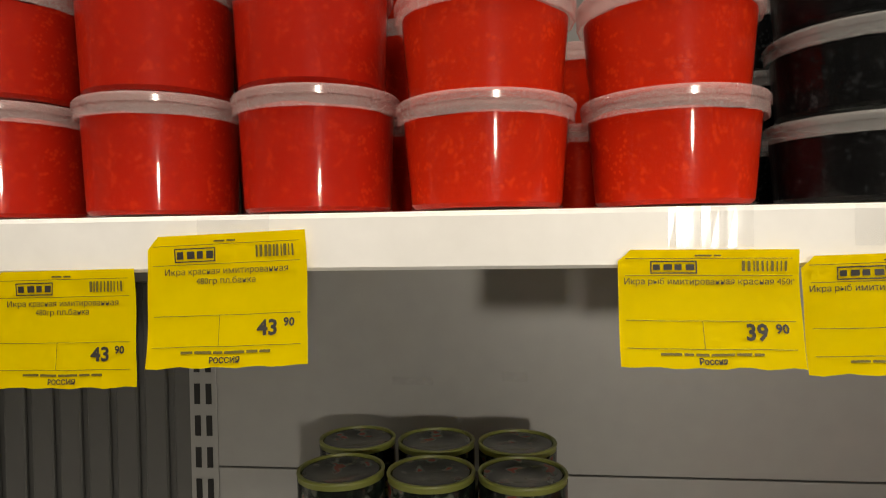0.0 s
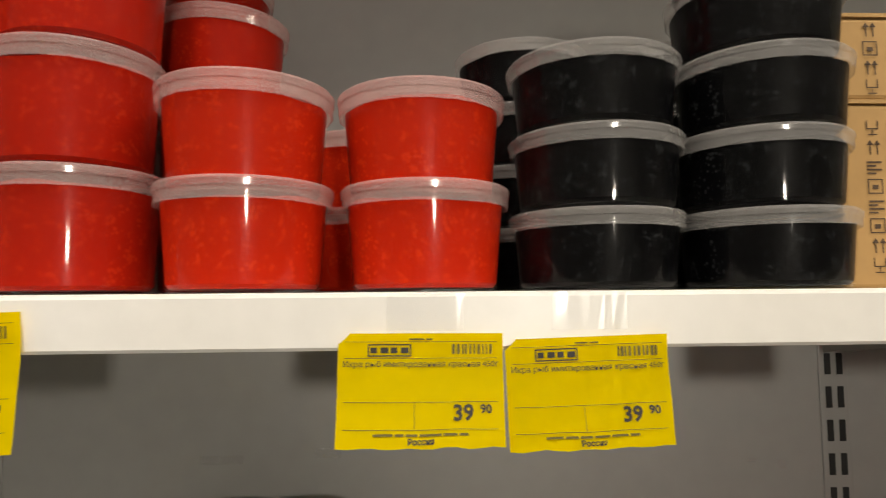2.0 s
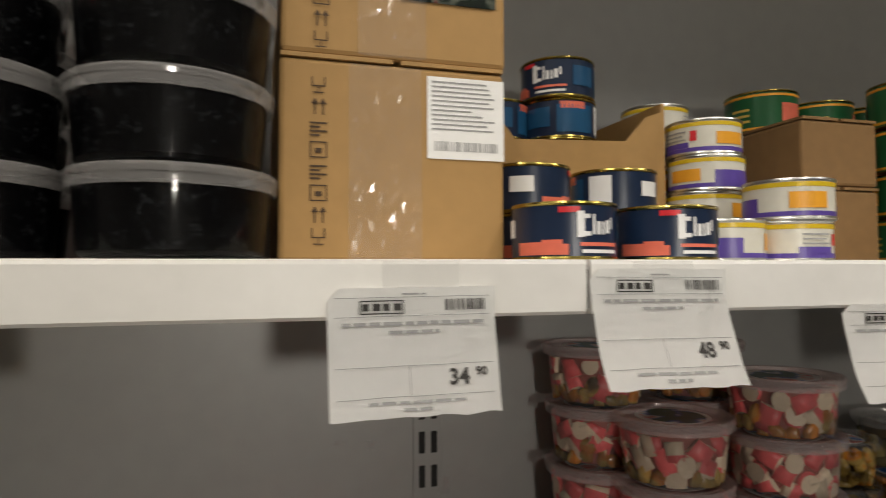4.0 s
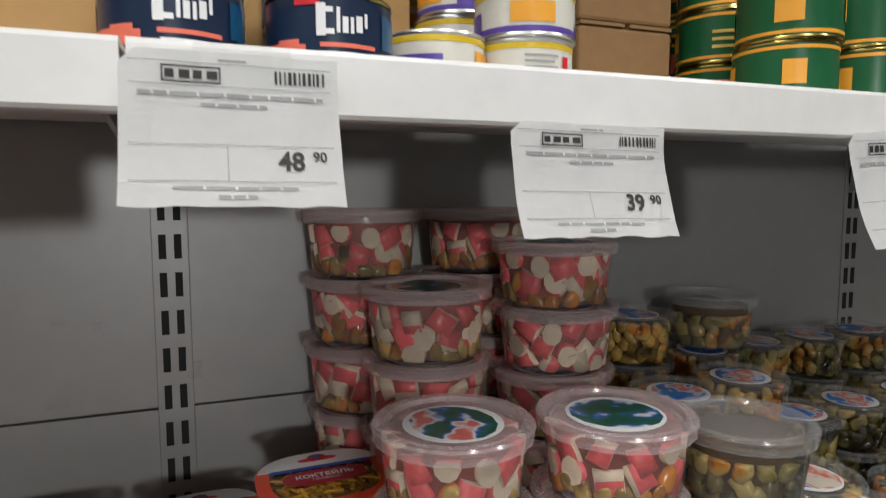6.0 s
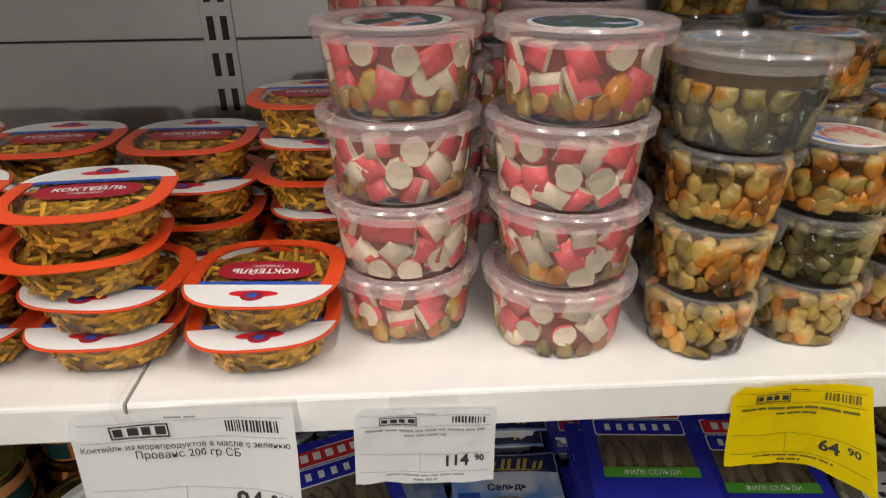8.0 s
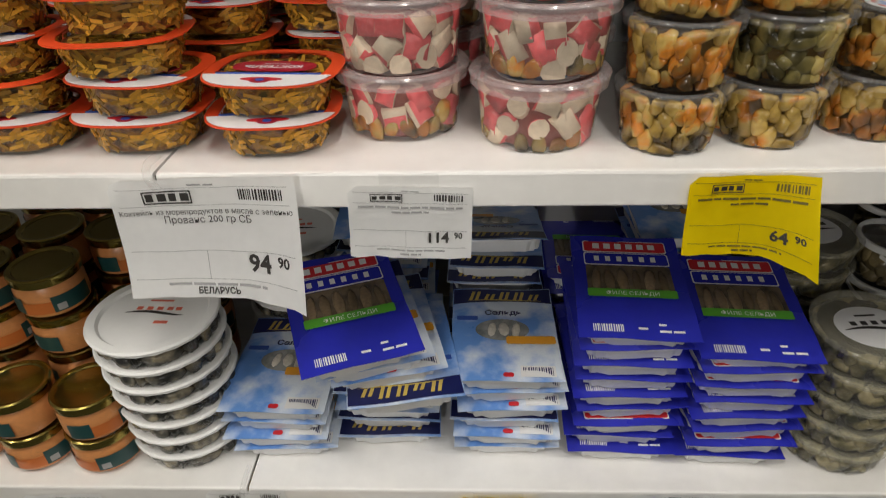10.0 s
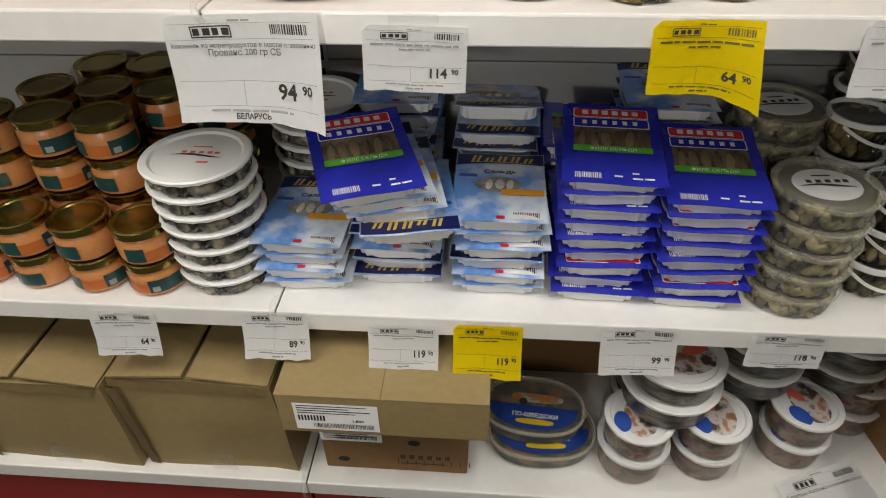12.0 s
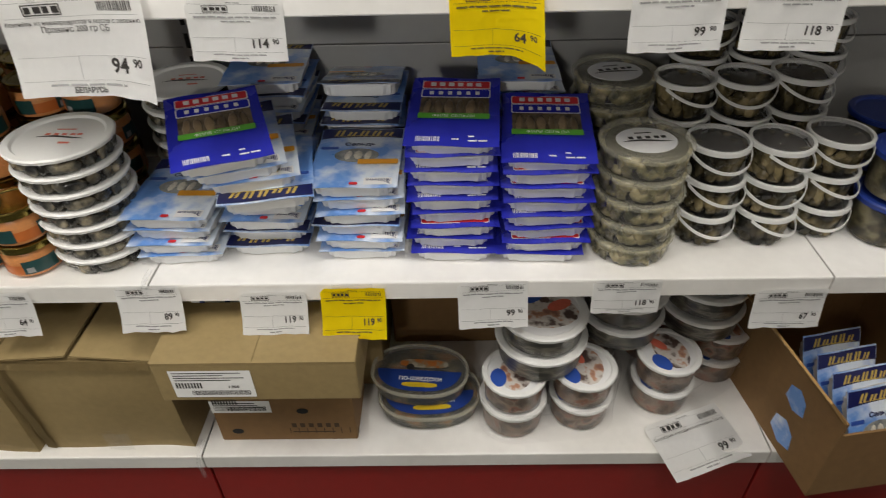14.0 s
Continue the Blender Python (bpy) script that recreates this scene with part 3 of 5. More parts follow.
            th += rnd.uniform(0.20, 0.38) * 0.042 / r0 * big
        z += 0.0098 * big
    for v in bm.verts:
        v.co += noise.noise_vector(v.co * 110) * 0.0024 * big + noise.noise_vector(v.co * 280) * 0.0011
    press(bm, r0, r1, h + 0.006, h + 0.003)
    return to_mesh("filling", bm, flesh)


def arc_patch(r, a0, a1, z0, z1, n=14, taper=0.0):
    """A curved label on a round wall; angles in degrees, -90 faces the aisle."""
    bm = bmesh.new()
    va, vb = [], []
    for i in range(n + 1):
        a = radians(a0 + (a1 - a0) * i / n)
        va.append(bm.verts.new((r * math.cos(a), r * math.sin(a), z0)))
        vb.append(bm.verts.new(((r + taper) * math.cos(a), (r + taper) * math.sin(a), z1)))
    for i in range(n):
        bm.faces.new((va[i], va[i + 1], vb[i + 1], vb[i]))
    return bm


# ---- top shelf: tubs of roe ----
red = lambda: tub("roe_tub", "clear plastic tub of bright red roe with milky lid", 0.0525, 0.0575, 0.0745, 0.0620, 0.015, 0.945, ROE_RED, CLEAR, LID_PINK, group="red roe tubs", dip=0.0082)
deep = lambda: tub("roe_tub", "tall clear plastic tub of deep red roe with milky lid", 0.0530, 0.0560, 0.0845, 0.0605, 0.015, 0.95, ROE_DEEP, CLEAR, LID_PINK, group="deep red roe tubs")
black = lambda: tub("roe_tub", "low clear plastic tub of black roe with milky lid", 0.0570, 0.0605, 0.0557, 0.0645, 0.0125, 0.95, ROE_BLACK, CLEAR, LID_MILK, group="black roe tubs")
stacks(deep, 0.0845, [(-0.996, 0.09, S1, 4), (-0.873, 0.09, S1, 4), (-0.754, 0.09, S1, 4), (-0.93, 0.215, S1, 4), (-0.81, 0.215, S1, 4), (-0.69, 0.225, S1, 3), (-1.12, 0.09, S1, 4), (-1.05, 0.215, S1, 4), (-0.73, 0.33, S1, 4)])
stacks(red, 0.0672, [(-0.630, 0.078, S1, 2), (-0.504, 0.09, S1, 2), (-0.555, 0.225, S1, 2)])
stacks(black, 0.0557, [(-0.376, 0.09, S1, 3), (-0.250, 0.09, S1, 5), (-0.405, 0.225, S1, 4), (-0.27, 0.23, S1, 4)])


# ---- cardboard ----
def carton(name, label, x0, x1, y0, y1, z0, z1, material, group="", gap=0.003, category="box", turn=0.0, fit=Matrix.Identity(4)):
    """A closed carton: walls, two top flaps that meet in a seam, a strip of tape."""
    e = tagged(new(name), label, category, group)
    cx, cy = (x0 + x1) / 2, (y0 + y1) / 2
    e.matrix_basis = fit @ pose(cx, cy, z0, 0, 0, turn)
    w, d, h = (x1 - x0) / 2, (y1 - y0) / 2, z1 - z0
    body = box(-w, w, -d, d, 0, h, bevel=0.0035, seg=2)
    part("body", body, material, e)
    for s in (-1, 1):
        f = bmesh.new()
        xs = (-w + 0.001, -gap) if s < 0 else (gap, w - 0.001)
        add_box(f, xs[0], xs[1], -d - 0.001, d, h + 0.0005, h + 0.0035, None)
        part("flap", f, material, e)
    return e


c1 = carton("carton", "brown cardboard carton with clear tape and a printed edge", -0.184, -0.018, 0.094, 0.36, S1, 1.603, CARD)
c2 = carton("carton", "brown cardboard carton standing on another carton", -0.183, -0.016, 0.094, 0.355, 1.6068, 1.672, CARD, gap=0.002)


def on_front(x, z, y=-0.0006):
    """A flat drawing plane on a thing's front; u to the right, v up."""
    return lambda u, v: (x + u, y, z + v)


def icon(bm, x, z, w, h, kind, fn):
    """A thin-lined handling symbol: a frame, a cup, arrows or a stack of strokes."""
    t = 0.0009
    if kind == 0:
        for u0, u1, v0, v1 in ((0, w, 0, t), (0, w, h - t, h), (0, t, t, h - t), (w - t, w, t, h - t), (w * 0.3, w * 0.7, h * 0.3, h * 0.6)):
            put_bar(bm, x + u0, x + u1, z + v0, z + v1, fn, 1)
    elif kind == 1:
        for u0, u1, v0, v1 in ((w * 0.2, w * 0.8, 0, t), (w * 0.47, w * 0.53, t, h * 0.4), (w * 0.15, w * 0.85, h * 0.4, h * 0.4 + t), (w * 0.1, w * 0.1 + t, h * 0.4, h), (w * 0.9 - t, w * 0.9, h * 0.4, h)):
            put_bar(bm, x + u0, x + u1, z + v0, z + v1, fn, 1)
    elif kind == 2:
        for u in (0.15, 0.62):
            put_bar(bm, x + w * u + 0.0012, x + w * u + 0.0022, z, z + h * 0.7, fn, 1)
            bm.faces.new([bm.verts.new(fn(x + w * u + a, z + b)) for a, b in ((-0.001, h * 0.65), (0.0044, h * 0.65), (0.0017, h))])
    else:
        for k in range(4):
            put_bar(bm, x, x + w * (0.6 + 0.4 * (k % 2)), z + h * k / 4, z + h * k / 4 + t * 1.5, fn, 1)


rnd = random.Random(5)
bm = bmesh.new()
for i, kind in enumerate((1, 2, 0, 3, 0, 3, 2, 1)):
    icon(bm, -0.062, 0.012 + i * 0.0152, 0.012, 0.0115, kind, on_front(0, 0, -0.1337))
part("print", bm, CARDPRINT, c1, "dark handling marks")
bm = bmesh.new()
put_bar(bm, 0.0225, 0.0825, 0.076, 0.137, on_front(0, 0, -0.1338), 1)
lab = part("label", bm, PAPER, c1, "white printed carton label")
bm = bmesh.new()
for i in range(11):
    put_bar(bm, 0.026, 0.026 + rnd.uniform(0.03, 0.05), 0.1325 - i * 0.0035, 0.1337 - i * 0.0035, on_front(0, 0, -0.1341), 1)
x = 0.028
while x < 0.077:
    w = rnd.uniform(0.0006, 0.002)
    put_bar(bm, x, x + w, 0.082, 0.089, on_front(0, 0, -0.1341), 1)
    x += w + rnd.uniform(0.0006, 0.0018)
part("print", bm, PALEINK, lab)
bm = bmesh.new()
for i in range(20):
    put_bar(bm, -0.035, 0.018, 0.001 + i * 0.007, 0.008 + i * 0.007, lambda u, v: (u, -0.1339 - 0.0040 * abs(noise.noise(Vector((u * 120, v * 55, 1)))), v), 18)
part("tape", bm, TAPE, c1, "wrinkled clear tape")
bm = bmesh.new()
for i in range(9):
    put_bar(bm, -0.03, 0.02, 0.001 + i * 0.007, 0.008 + i * 0.007, lambda u, v: (u, -0.1319 - 0.0040 * abs(noise.noise(Vector((u * 120, v * 55, 2)))), v), 18)
part("tape", bm, TAPE, c2, "wrinkled clear tape")
bm = bmesh.new()
for i, kind in enumerate((1, 2, 0, 2)):
    icon(bm, -0.062, 0.004 + i * 0.0152, 0.012, 0.0115, kind, on_front(0, 0, -0.1318))
part("print", bm, CARDPRINT, c2, "dark handling marks")
bm = bmesh.new()
put_bar(bm, 0.0, 0.075, 0.045, 0.0655, on_front(0, 0, -0.1318), 1)
part("label", bm, CAN_DARK, c2, "dark torn label")
bm = bmesh.new()
put_bar(bm, 0.01, 0.05, 0.058, 0.0652, on_front(0, 0, -0.1322), 1)
part("sticker", bm, AMBER, c2)


# ---- cans ----
def can(name, label, r, h, paint, rim, bands, group, lid=None, patches=()):
    """A tin: seamed rims, painted wall, recessed lid; bands are (material, z0, z1), patches (material, a0, a1, z0, z1)."""
    e = tagged(new(name), label, "can", group)
    part("wall", lathe([(0, 0.001), (r - 0.003, 0.001), (r - 0.0005, 0.003), (r - 0.0005, h - 0.003), (r - 0.002, h - 0.002)], 32), paint, e, smooth=True)
    for z in (0.0, h - 0.003):
        part("rim", lathe([(r - 0.003, z), (r, z + 0.0003), (r + 0.0005, z + 0.0015), (r, z + 0.003), (r - 0.0025, z + 0.003), (r - 0.003, z)], 32), rim, e, smooth=True)
    part("lid", lathe([(0, h - 0.0025), (r * 0.55, h - 0.0025), (r * 0.6, h - 0.0018), (r * 0.88, h - 0.0018), (r * 0.92, h - 0.003), (r - 0.0025, h - 0.003)], 32), lid or rim, e, smooth=True)
    for mt, z0, z1 in bands:
        part("band", arc_patch(r - 0.0001, 0, 360, z0, z1, 32), mt, e, smooth=True)
    for mt, a0, a1, z0, z1 in patches:
        part("print", arc_patch(r + 0.0002, a0, a1, z0, z1, 10), mt, e, smooth=True)
    return e


navy = lambda: can("fish_can", "navy blue printed fish can with gold rims", 0.0385, 0.041, CAN_NAVY, GOLD, [], "navy fish cans", None,
                   [(WHITEPRINT, -103, -95, 0.016, 0.034), (WHITEPRINT, -96, -88, 0.017, 0.020), (WHITEPRINT, -96, -89, 0.029, 0.032), (WHITEPRINT, -86, -83, 0.018, 0.032), (WHITEPRINT, -81, -76, 0.018, 0.027), (WHITEPRINT, -74, -71, 0.018, 0.027), (WHITEPRINT, -69, -63, 0.019, 0.028), (WHITEPRINT, -61, -58, 0.022, 0.030), (WHITEPRINT, -98, -52, 0.0052, 0.0076), (SALMON, -100, -50, 0.0100, 0.0125), (SALMON, -150, -112, 0.004, 0.0115), (SALMON, -140, -118, 0.0115, 0.0145), (LABEL_RED, -122, -100, 0.033, 0.037),
                    (CAN_BLUE, 10, 70, 0.006, 0.034), (SALMON, 15, 55, 0.030, 0.037), (WHITEPRINT, 80, 110, 0.006, 0.035), (WHITEPRINT, 150, 180, 0.017, 0.030), (SALMON, 190, 225, 0.004, 0.013), (CAN_BLUE, -40, 0, 0.012, 0.032)])
stacks(navy, 0.041, [(0.020, 0.071, S1, 1), (0.108, 0.075, S1, 1)], spin=False)
stacks(navy, 0.041, [(0.026, 0.157, S1, 2), (0.117, 0.160, S1, 2)])
tray = tagged(new("display_tray"), "brown cardboard display tray cut open in front", "tray")
tray.location = (0.108, 0.29, S1)
bm = bmesh.new()
add_box(bm, -0.115, 0.095, -0.085, 0.085, 0, 0.004)
part("base", bm, CARD, tray)
for nm, x0, x1, y0, y1, h in (("side", 0.091, 0.095, -0.085, 0.085, 0.165), ("side", -0.115, -0.111, -0.085, 0.085, 0.165), ("back", -0.111, 0.091, 0.081, 0.085, 0.165)):
    bm = bmesh.new()
    add_box(bm, x0, x1, y0, y1, 0.004, h)
    part(nm, bm, CARD, tray)
fr = bmesh.new()
edge = [(-0.111, 0.004), (0.091, 0.004), (0.091, 0.156), (0.074, 0.150), (0.050, 0.124), (-0.070, 0.120), (-0.092, 0.146), (-0.111, 0.154)]
ra, rb = [[fr.verts.new((x, y, z)) for x, z in edge] for y in (-0.085, -0.081)]
fr.faces.new(ra)
fr.faces.new(rb[::-1])
for k in range(len(edge)):
    fr.faces.new((ra[k], ra[(k + 1) % 8], rb[(k + 1) % 8], rb[k]))
part("front", fr, CARD, tray, "front panel with a cut-out edge")
stacks(navy, 0.041, [(0.107, 0.252, S1 + 0.004, 5), (0.042, 0.275, S1 + 0.004, 4), (0.16, 0.32, S1 + 0.004, 3)])
cream = lambda: can("milk_can", "cream, violet and yellow printed can", 0.0375, 0.036, CAN_WHITE, TIN, [(CAN_YELLOW, 0.0285, 0.0325), (CAN_VIOLET, 0.0035, 0.0075)], "cream printed cans", None,
                    [(CAN_VIOLET, -120, -70, 0.0075, 0.013), (PALEINK, -115, -75, 0.015, 0.0165), (PALEINK, -115, -80, 0.019, 0.0205), (PALEINK, -115, -75, 0.023, 0.0245), (AMBER, -30, 20, 0.010, 0.022), (CAN_VIOLET, 40, 110, 0.006, 0.020), (AMBER, 150, 200, 0.010, 0.024), (LABEL_RED, -68, -58, 0.014, 0.024)])
stacks(cream, 0.036, [(0.262, 0.11, S1, 2), (0.246, 0.20, S1, 4), (0.246, 0.285, S1, 5), (0.190, 0.116, S1, 1)])
# the dark cardboard colour also stands in for the shade on these cartons
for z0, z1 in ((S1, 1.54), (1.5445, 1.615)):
    carton("carton", "brown cardboard carton at the back, its shade put into a darker brown", 0.358, 0.462, 0.185, 0.375, z0, z1, CARD_DARK, group="dark cartons")
green = lambda: can("green_can", "green and gold printed vegetable can", 0.0425, 0.052, CAN_GREEN, GOLD, [(AMBER, 0.0445, 0.0475), (AMBER, 0.0045, 0.0075)], "green cans", None,
                    [(AMBER, -140, -115, 0.016, 0.036), (GOLDPRINT, -60, -30, 0.014, 0.017), (GOLDPRINT, -60, -30, 0.021, 0.024), (GOLDPRINT, -60, -30, 0.028, 0.031), (SALMON, 20, 60, 0.012, 0.036), (AMBER, 130, 160, 0.014, 0.036)])
stacks(green, 0.052, [(0.515, 0.10, S1, 2), (0.606, 0.10, S1, 2), (0.70, 0.10, S1, 2), (0.795, 0.10, S1, 1), (0.535, 0.20, S1, 4), (0.63, 0.20, S1, 3), (0.725, 0.20, S1, 3), (0.82, 0.20, S1, 3), (0.51, 0.31, S1, 4), (0.60, 0.31, S1, 4), (0.69, 0.31, S1, 4), (0.78, 0.31, S1, 4), (0.41, 0.30, 1.619, 1)])
dark = lambda: can("flat_can", "low black can with olive rim and printed lid", 0.0395, 0.0445, CAN_LIME, CAN_LIME, [(CAN_DARK, 0.006, 0.038)], "dark flat cans", CAN_DARK)
dcans = stacks(dark, 0.0445, [(-0.772, 0.20, S2, 6), (-0.688, 0.20, S2, 6), (-0.605, 0.20, S2, 6), (-0.775, 0.285, S2, 6), (-0.692, 0.285, S2, 6), (-0.610, 0.285, S2, 6)])

# ---- second shelf: crab stick tubs, mussels, trays ----
crab_group = "crab stick tubs"
PIC_GREEN = wave_mix("green_lid_picture", [(0.34, (0.01, 0.07, 0.04)), (0.46, (0.015, 0.10, 0.07)), (0.50, (0.02, 0.10, 0.40)), (0.56, (0.70, 0.72, 0.70)), (0.64, (0.62, 0.14, 0.12))], 38, 0.35, 2)
PIC_BLUE = wave_mix("blue_lid_picture", [(0.36, (0.02, 0.12, 0.50)), (0.47, (0.04, 0.22, 0.62)), (0.51, (0.75, 0.76, 0.78)), (0.58, (0.66, 0.08, 0.06)), (0.66, (0.70, 0.62, 0.50))], 40, 0.35, 2)
MARKS = ((PIC_GREEN, -0.52, 0.52, -0.46, 0.46),)
MARKS2 = ((PIC_BLUE, -0.54, 0.54, -0.46, 0.46),)
sea_meshes = [seafood(11, 0.0515, 0.057, 0.052, 0.62), seafood(12, 0.0515, 0.057, 0.052, 0.70), seafood(13, 0.0515, 0.057, 0.052, 1.0)]
crab_tubs = [(lambda m=m, h=h: tub("seafood_tub", "clear tub of red and white crab sticks with mussels", 0.0515, 0.057, h, 0.0626, 0.012, 0.92, PINK_MUSH_SHADE, HAZY, LID_ROSE, crab_group, m, WHITEPRINT, MARKS)) for h in (0.0625, 0.067) for m in sea_meshes]
cols = [(0.204, 0.107, 4, 0), (0.330, 0.084, 4, 0), (0.228, 0.238, 5, 1), (0.358, 0.222, 6, 0), (0.188, 0.321, 6, 1), (0.318, 0.324, 6, 1)]
spots = [[], [], [], [], [], []]
for i, (x, y, lv, tall) in enumerate(cols):
    for k in range(lv):
        pick = 0 if k == lv - 1 else (i + 2 * k) % 3
        spots[pick + 3 * tall].append(pose(x + 0.002 * math.sin(5 * i + 3 * k), y + 0.002 * math.cos(4 * i + 2 * k), S2 + k * (0.067 if tall else 0.0622), 0, 0, 40 * i + 95 * k))
for b, ps in zip(crab_tubs, spots):
    if ps:
        many(b, ps)
mus_meshes = [mussels(21, 0.040, 0.045, 0.046, MUSSEL, 1.2), mussels(22, 0.040, 0.045, 0.046, MUSSEL_OLIVE, 1.2)]
mus_words = ("clear tub of orange mussels in oil with clear lid", "clear tub of olive mussels in oil with clear lid")
MUS = {}
for x, y, kinds in ((0.441, 0.062, "000"), (0.531, 0.074, "010"), (0.628, 0.088, "00"), (0.47, 0.17, "0000"), (0.57, 0.19, "0100"), (0.50, 0.285, "10000"), (0.62, 0.30, "0000"), (0.735, 0.10, "00"), (0.82, 0.11, "010"), (0.92, 0.12, "00"), (0.67, 0.20, "111"), (0.72, 0.31, "1111"), (0.77, 0.21, "111"), (0.82, 0.31, "1111"), (0.92, 0.31, "1111"), (0.88, 0.21, "111")):
    for k, c in enumerate(kinds):
        MUS.setdefault((int(c), k == len(kinds) - 1 and x > 0.45), []).append(pose(x + 0.0015 * math.sin(9 * x + k), y, S2 + 0.056 * k, 0, 0, 300 * x + 80 * k))
for (c, topmost), spots_here in MUS.items():
    many(lambda: tub("mussel_tub", mus_words[c], 0.040, 0.045, 0.056, 0.0490, 0.009, 0.9, AMBER_OIL, CLEAR, LID_CLEAR, "mussel tubs", mus_meshes[c], WHITEPRINT if topmost else None, MARKS2 if topmost else None), spots_here)
many(lambda: tub("mussel_tub", "wide clear tub of olive mussels with cloudy lid", 0.047, 0.053, 0.066, 0.0580, 0.012, 0.9, AMBER_OIL, HAZY, LID_MILK, "wide mussel tubs", mussels(23, 0.047, 0.053, 0.040, MUSSEL_OLIVE, 1.5)), [pose(0.446, 0.066, S2 + 0.168, 0, 0, 15), pose(0.64, 0.31, S2 + 0.224, 0, 0, 90)])


def oval(a, b, n=40, e=0.72):
    out = []
    for k in range(n):
        t = 2 * math.pi * k / n
        c, s = math.cos(t), math.sin(t)
        out.append((a * math.copysign(abs(c) ** e, c), b * math.copysign(abs(s) ** e, s)))
    return out


def loft(loops, close=True):
    bm = bmesh.new()
    rows = [[bm.verts.new(p) for p in lp] for lp in loops]
    n = len(rows[0])
    for a, b in zip(rows, rows[1:]):
        for k in range(n):
            bm.faces.new((a[k], a[(k + 1) % n], b[(k + 1) % n], b[k]))
    if close:
        bm.faces.new(rows[0][::-1])
        bm.faces.new(rows[-1])
    return bm


def slice_of(pts, y0, y1, z, dz=0.0005):
    """The part of a convex outline between two heights, as a thin plate."""
    def clip(poly, sign, lim):
        out = []
        for p, q in zip(poly, poly[1:] + poly[:1]):
            ip, iq = sign * (p[1] - lim) >= 0, sign * (q[1] - lim) >= 0
            if ip:
                out.append(p)
            if ip != iq:
                t = (lim - p[1]) / (q[1] - p[1])
                out.append((p[0] + t * (q[0] - p[0]), lim))
        return out
    poly = clip(clip(list(pts), 1, y0), -1, y1)
    bm = bmesh.new()
    top = [bm.verts.new((x, y, z + dz)) for x, y in poly]
    bot = [bm.verts.new((x, y, z)) for x, y in poly]
    bm.faces.new(top)
    for k in range(len(poly)):
        q = (k + 1) % len(poly)
        bm.faces.new((bot[k], bot[q], top[q], top[k]))
    return bm


def noodle_strips(seed):
    rnd = random.Random(seed)
    bm = bmesh.new()
    for i in range(120):
        t, s = rnd.uniform(0, 2 * math.pi), rnd.uniform(0.2, 1.0)
        m = pose(0.042 * s * math.cos(t), 0.034 * s * math.sin(t), rnd.uniform(0.0285, 0.0305), rnd.uniform(-12, 12), rnd.uniform(-12, 12), rnd.uniform(0, 360))
        add_box(bm, -0.009, 0.009, -0.0016, 0.0016, -0.001, 0.001, m)
    for i in range(150):
        t, z = rnd.uniform(0, 2 * math.pi), rnd.uniform(0.006, 0.027)
        k = 0.696 + 0.11 * (z - 0.004) / 0.024
        c, q = math.cos(t), math.sin(t)
        m = pose(0.0595 * k * math.copysign(abs(c) ** 0.72, c), 0.0545 * k * math.copysign(abs(q) ** 0.72, q), z, 0, 0, math.degrees(t) + 90) @ pose(0, 0, 0, 0, rnd.uniform(-50, 50), rnd.uniform(-8, 8))
        add_box(bm, -0.0075, 0.0075, -0.0006, 0.0006, -0.0015, 0.0015, m)
    return to_mesh("strips", bm, STRIP)


STRIPS = noodle_strips(31)


def cocktail_tray():
    """Oval tray under film: orange rim, clear bowl of seafood strips, white end label with a red mark, red banner."""
    e = tagged(new("salad_tray"), "oval orange-rimmed tray of seafood salad under printed film", "food tray", "salad trays")
    a, b, h = 0.0595, 0.0545, 0.034
    out = oval(a, b)
    at = lambda k, z: [(x * k, y * k, z) for x, y in out]
    part("bowl", loft([at(0.62, 0.001), at(0.72, 0.003), at(0.84, h - 0.003), at(0.86, h - 0.001)], False), CLEAR, e, smooth=True)
    part("contents", loft([at(0.58, 0.002), at(0.69, 0.004), at(0.80, h - 0.006), at(0.60, h - 0.0045)]), NOODLE, e, smooth=True)
    part("filling", STRIPS, None, e)
    part("rim", loft([at(0.80, h - 0.0012), at(1.0, h - 0.0014), at(1.0, h - 0.0004), at(0.80, h)], False), ORANGE, e)
    part("film", loft([at(0.01, h - 0.0004), at(0.80, h - 0.0004)], False), CLEAR, e)
    lab = part("label", slice_of(oval(a * 0.97, b * 0.97), b * 0.42, b, h + 0.0002), WHITEPRINT, e, "white film label with red mark")
    part("stripe", slice_of(oval(a * 0.80, b * 0.80), b * 0.33, b * 0.415, h + 0.0002), LABEL_BLUE, e)
    for nm, mt, r, y, sx, sy, dz in (("mark", LABEL_RED, 0.018, 0.66, 1.0, 0.24, 0.0), ("mark", LOGO_RED, 0.0085, 0.73, 1.0, 0.72, 0.0003), ("print", LABEL_BLUE, 0.004, 0.72, 1.0, 0.8, 0.0006)):
        mk = lathe([(0, h + 0.0011 + dz), (r, h + 0.0011 + dz), (r, h + 0.0008 + dz), (0, h + 0.0008 + dz)], 18, sx, sy)
        bmesh.ops.translate(mk, verts=mk.verts, vec=(0, b * y, 0))
        part(nm, mk, mt, lab)
    part("banner", slice_of(oval(a * 0.62, b * 0.26), -b, b, h + 0.0002), LOGO_RED, e, "dark red banner")
    bm = bmesh.new()
    put_text(bm, "КОКТЕЙЛЬ", 0.0095, 0, -0.001, lambda u, v: (u, v, h + 0.0009), "c", True, 0.054)
    put_text(bm, "ПРОВАНС", 0.005, 0, -0.0075, lambda u, v: (u, v, h + 0.0009), "c", False, 0.034)
    part("lettering", bm, WHITEPRINT, e)
    return e


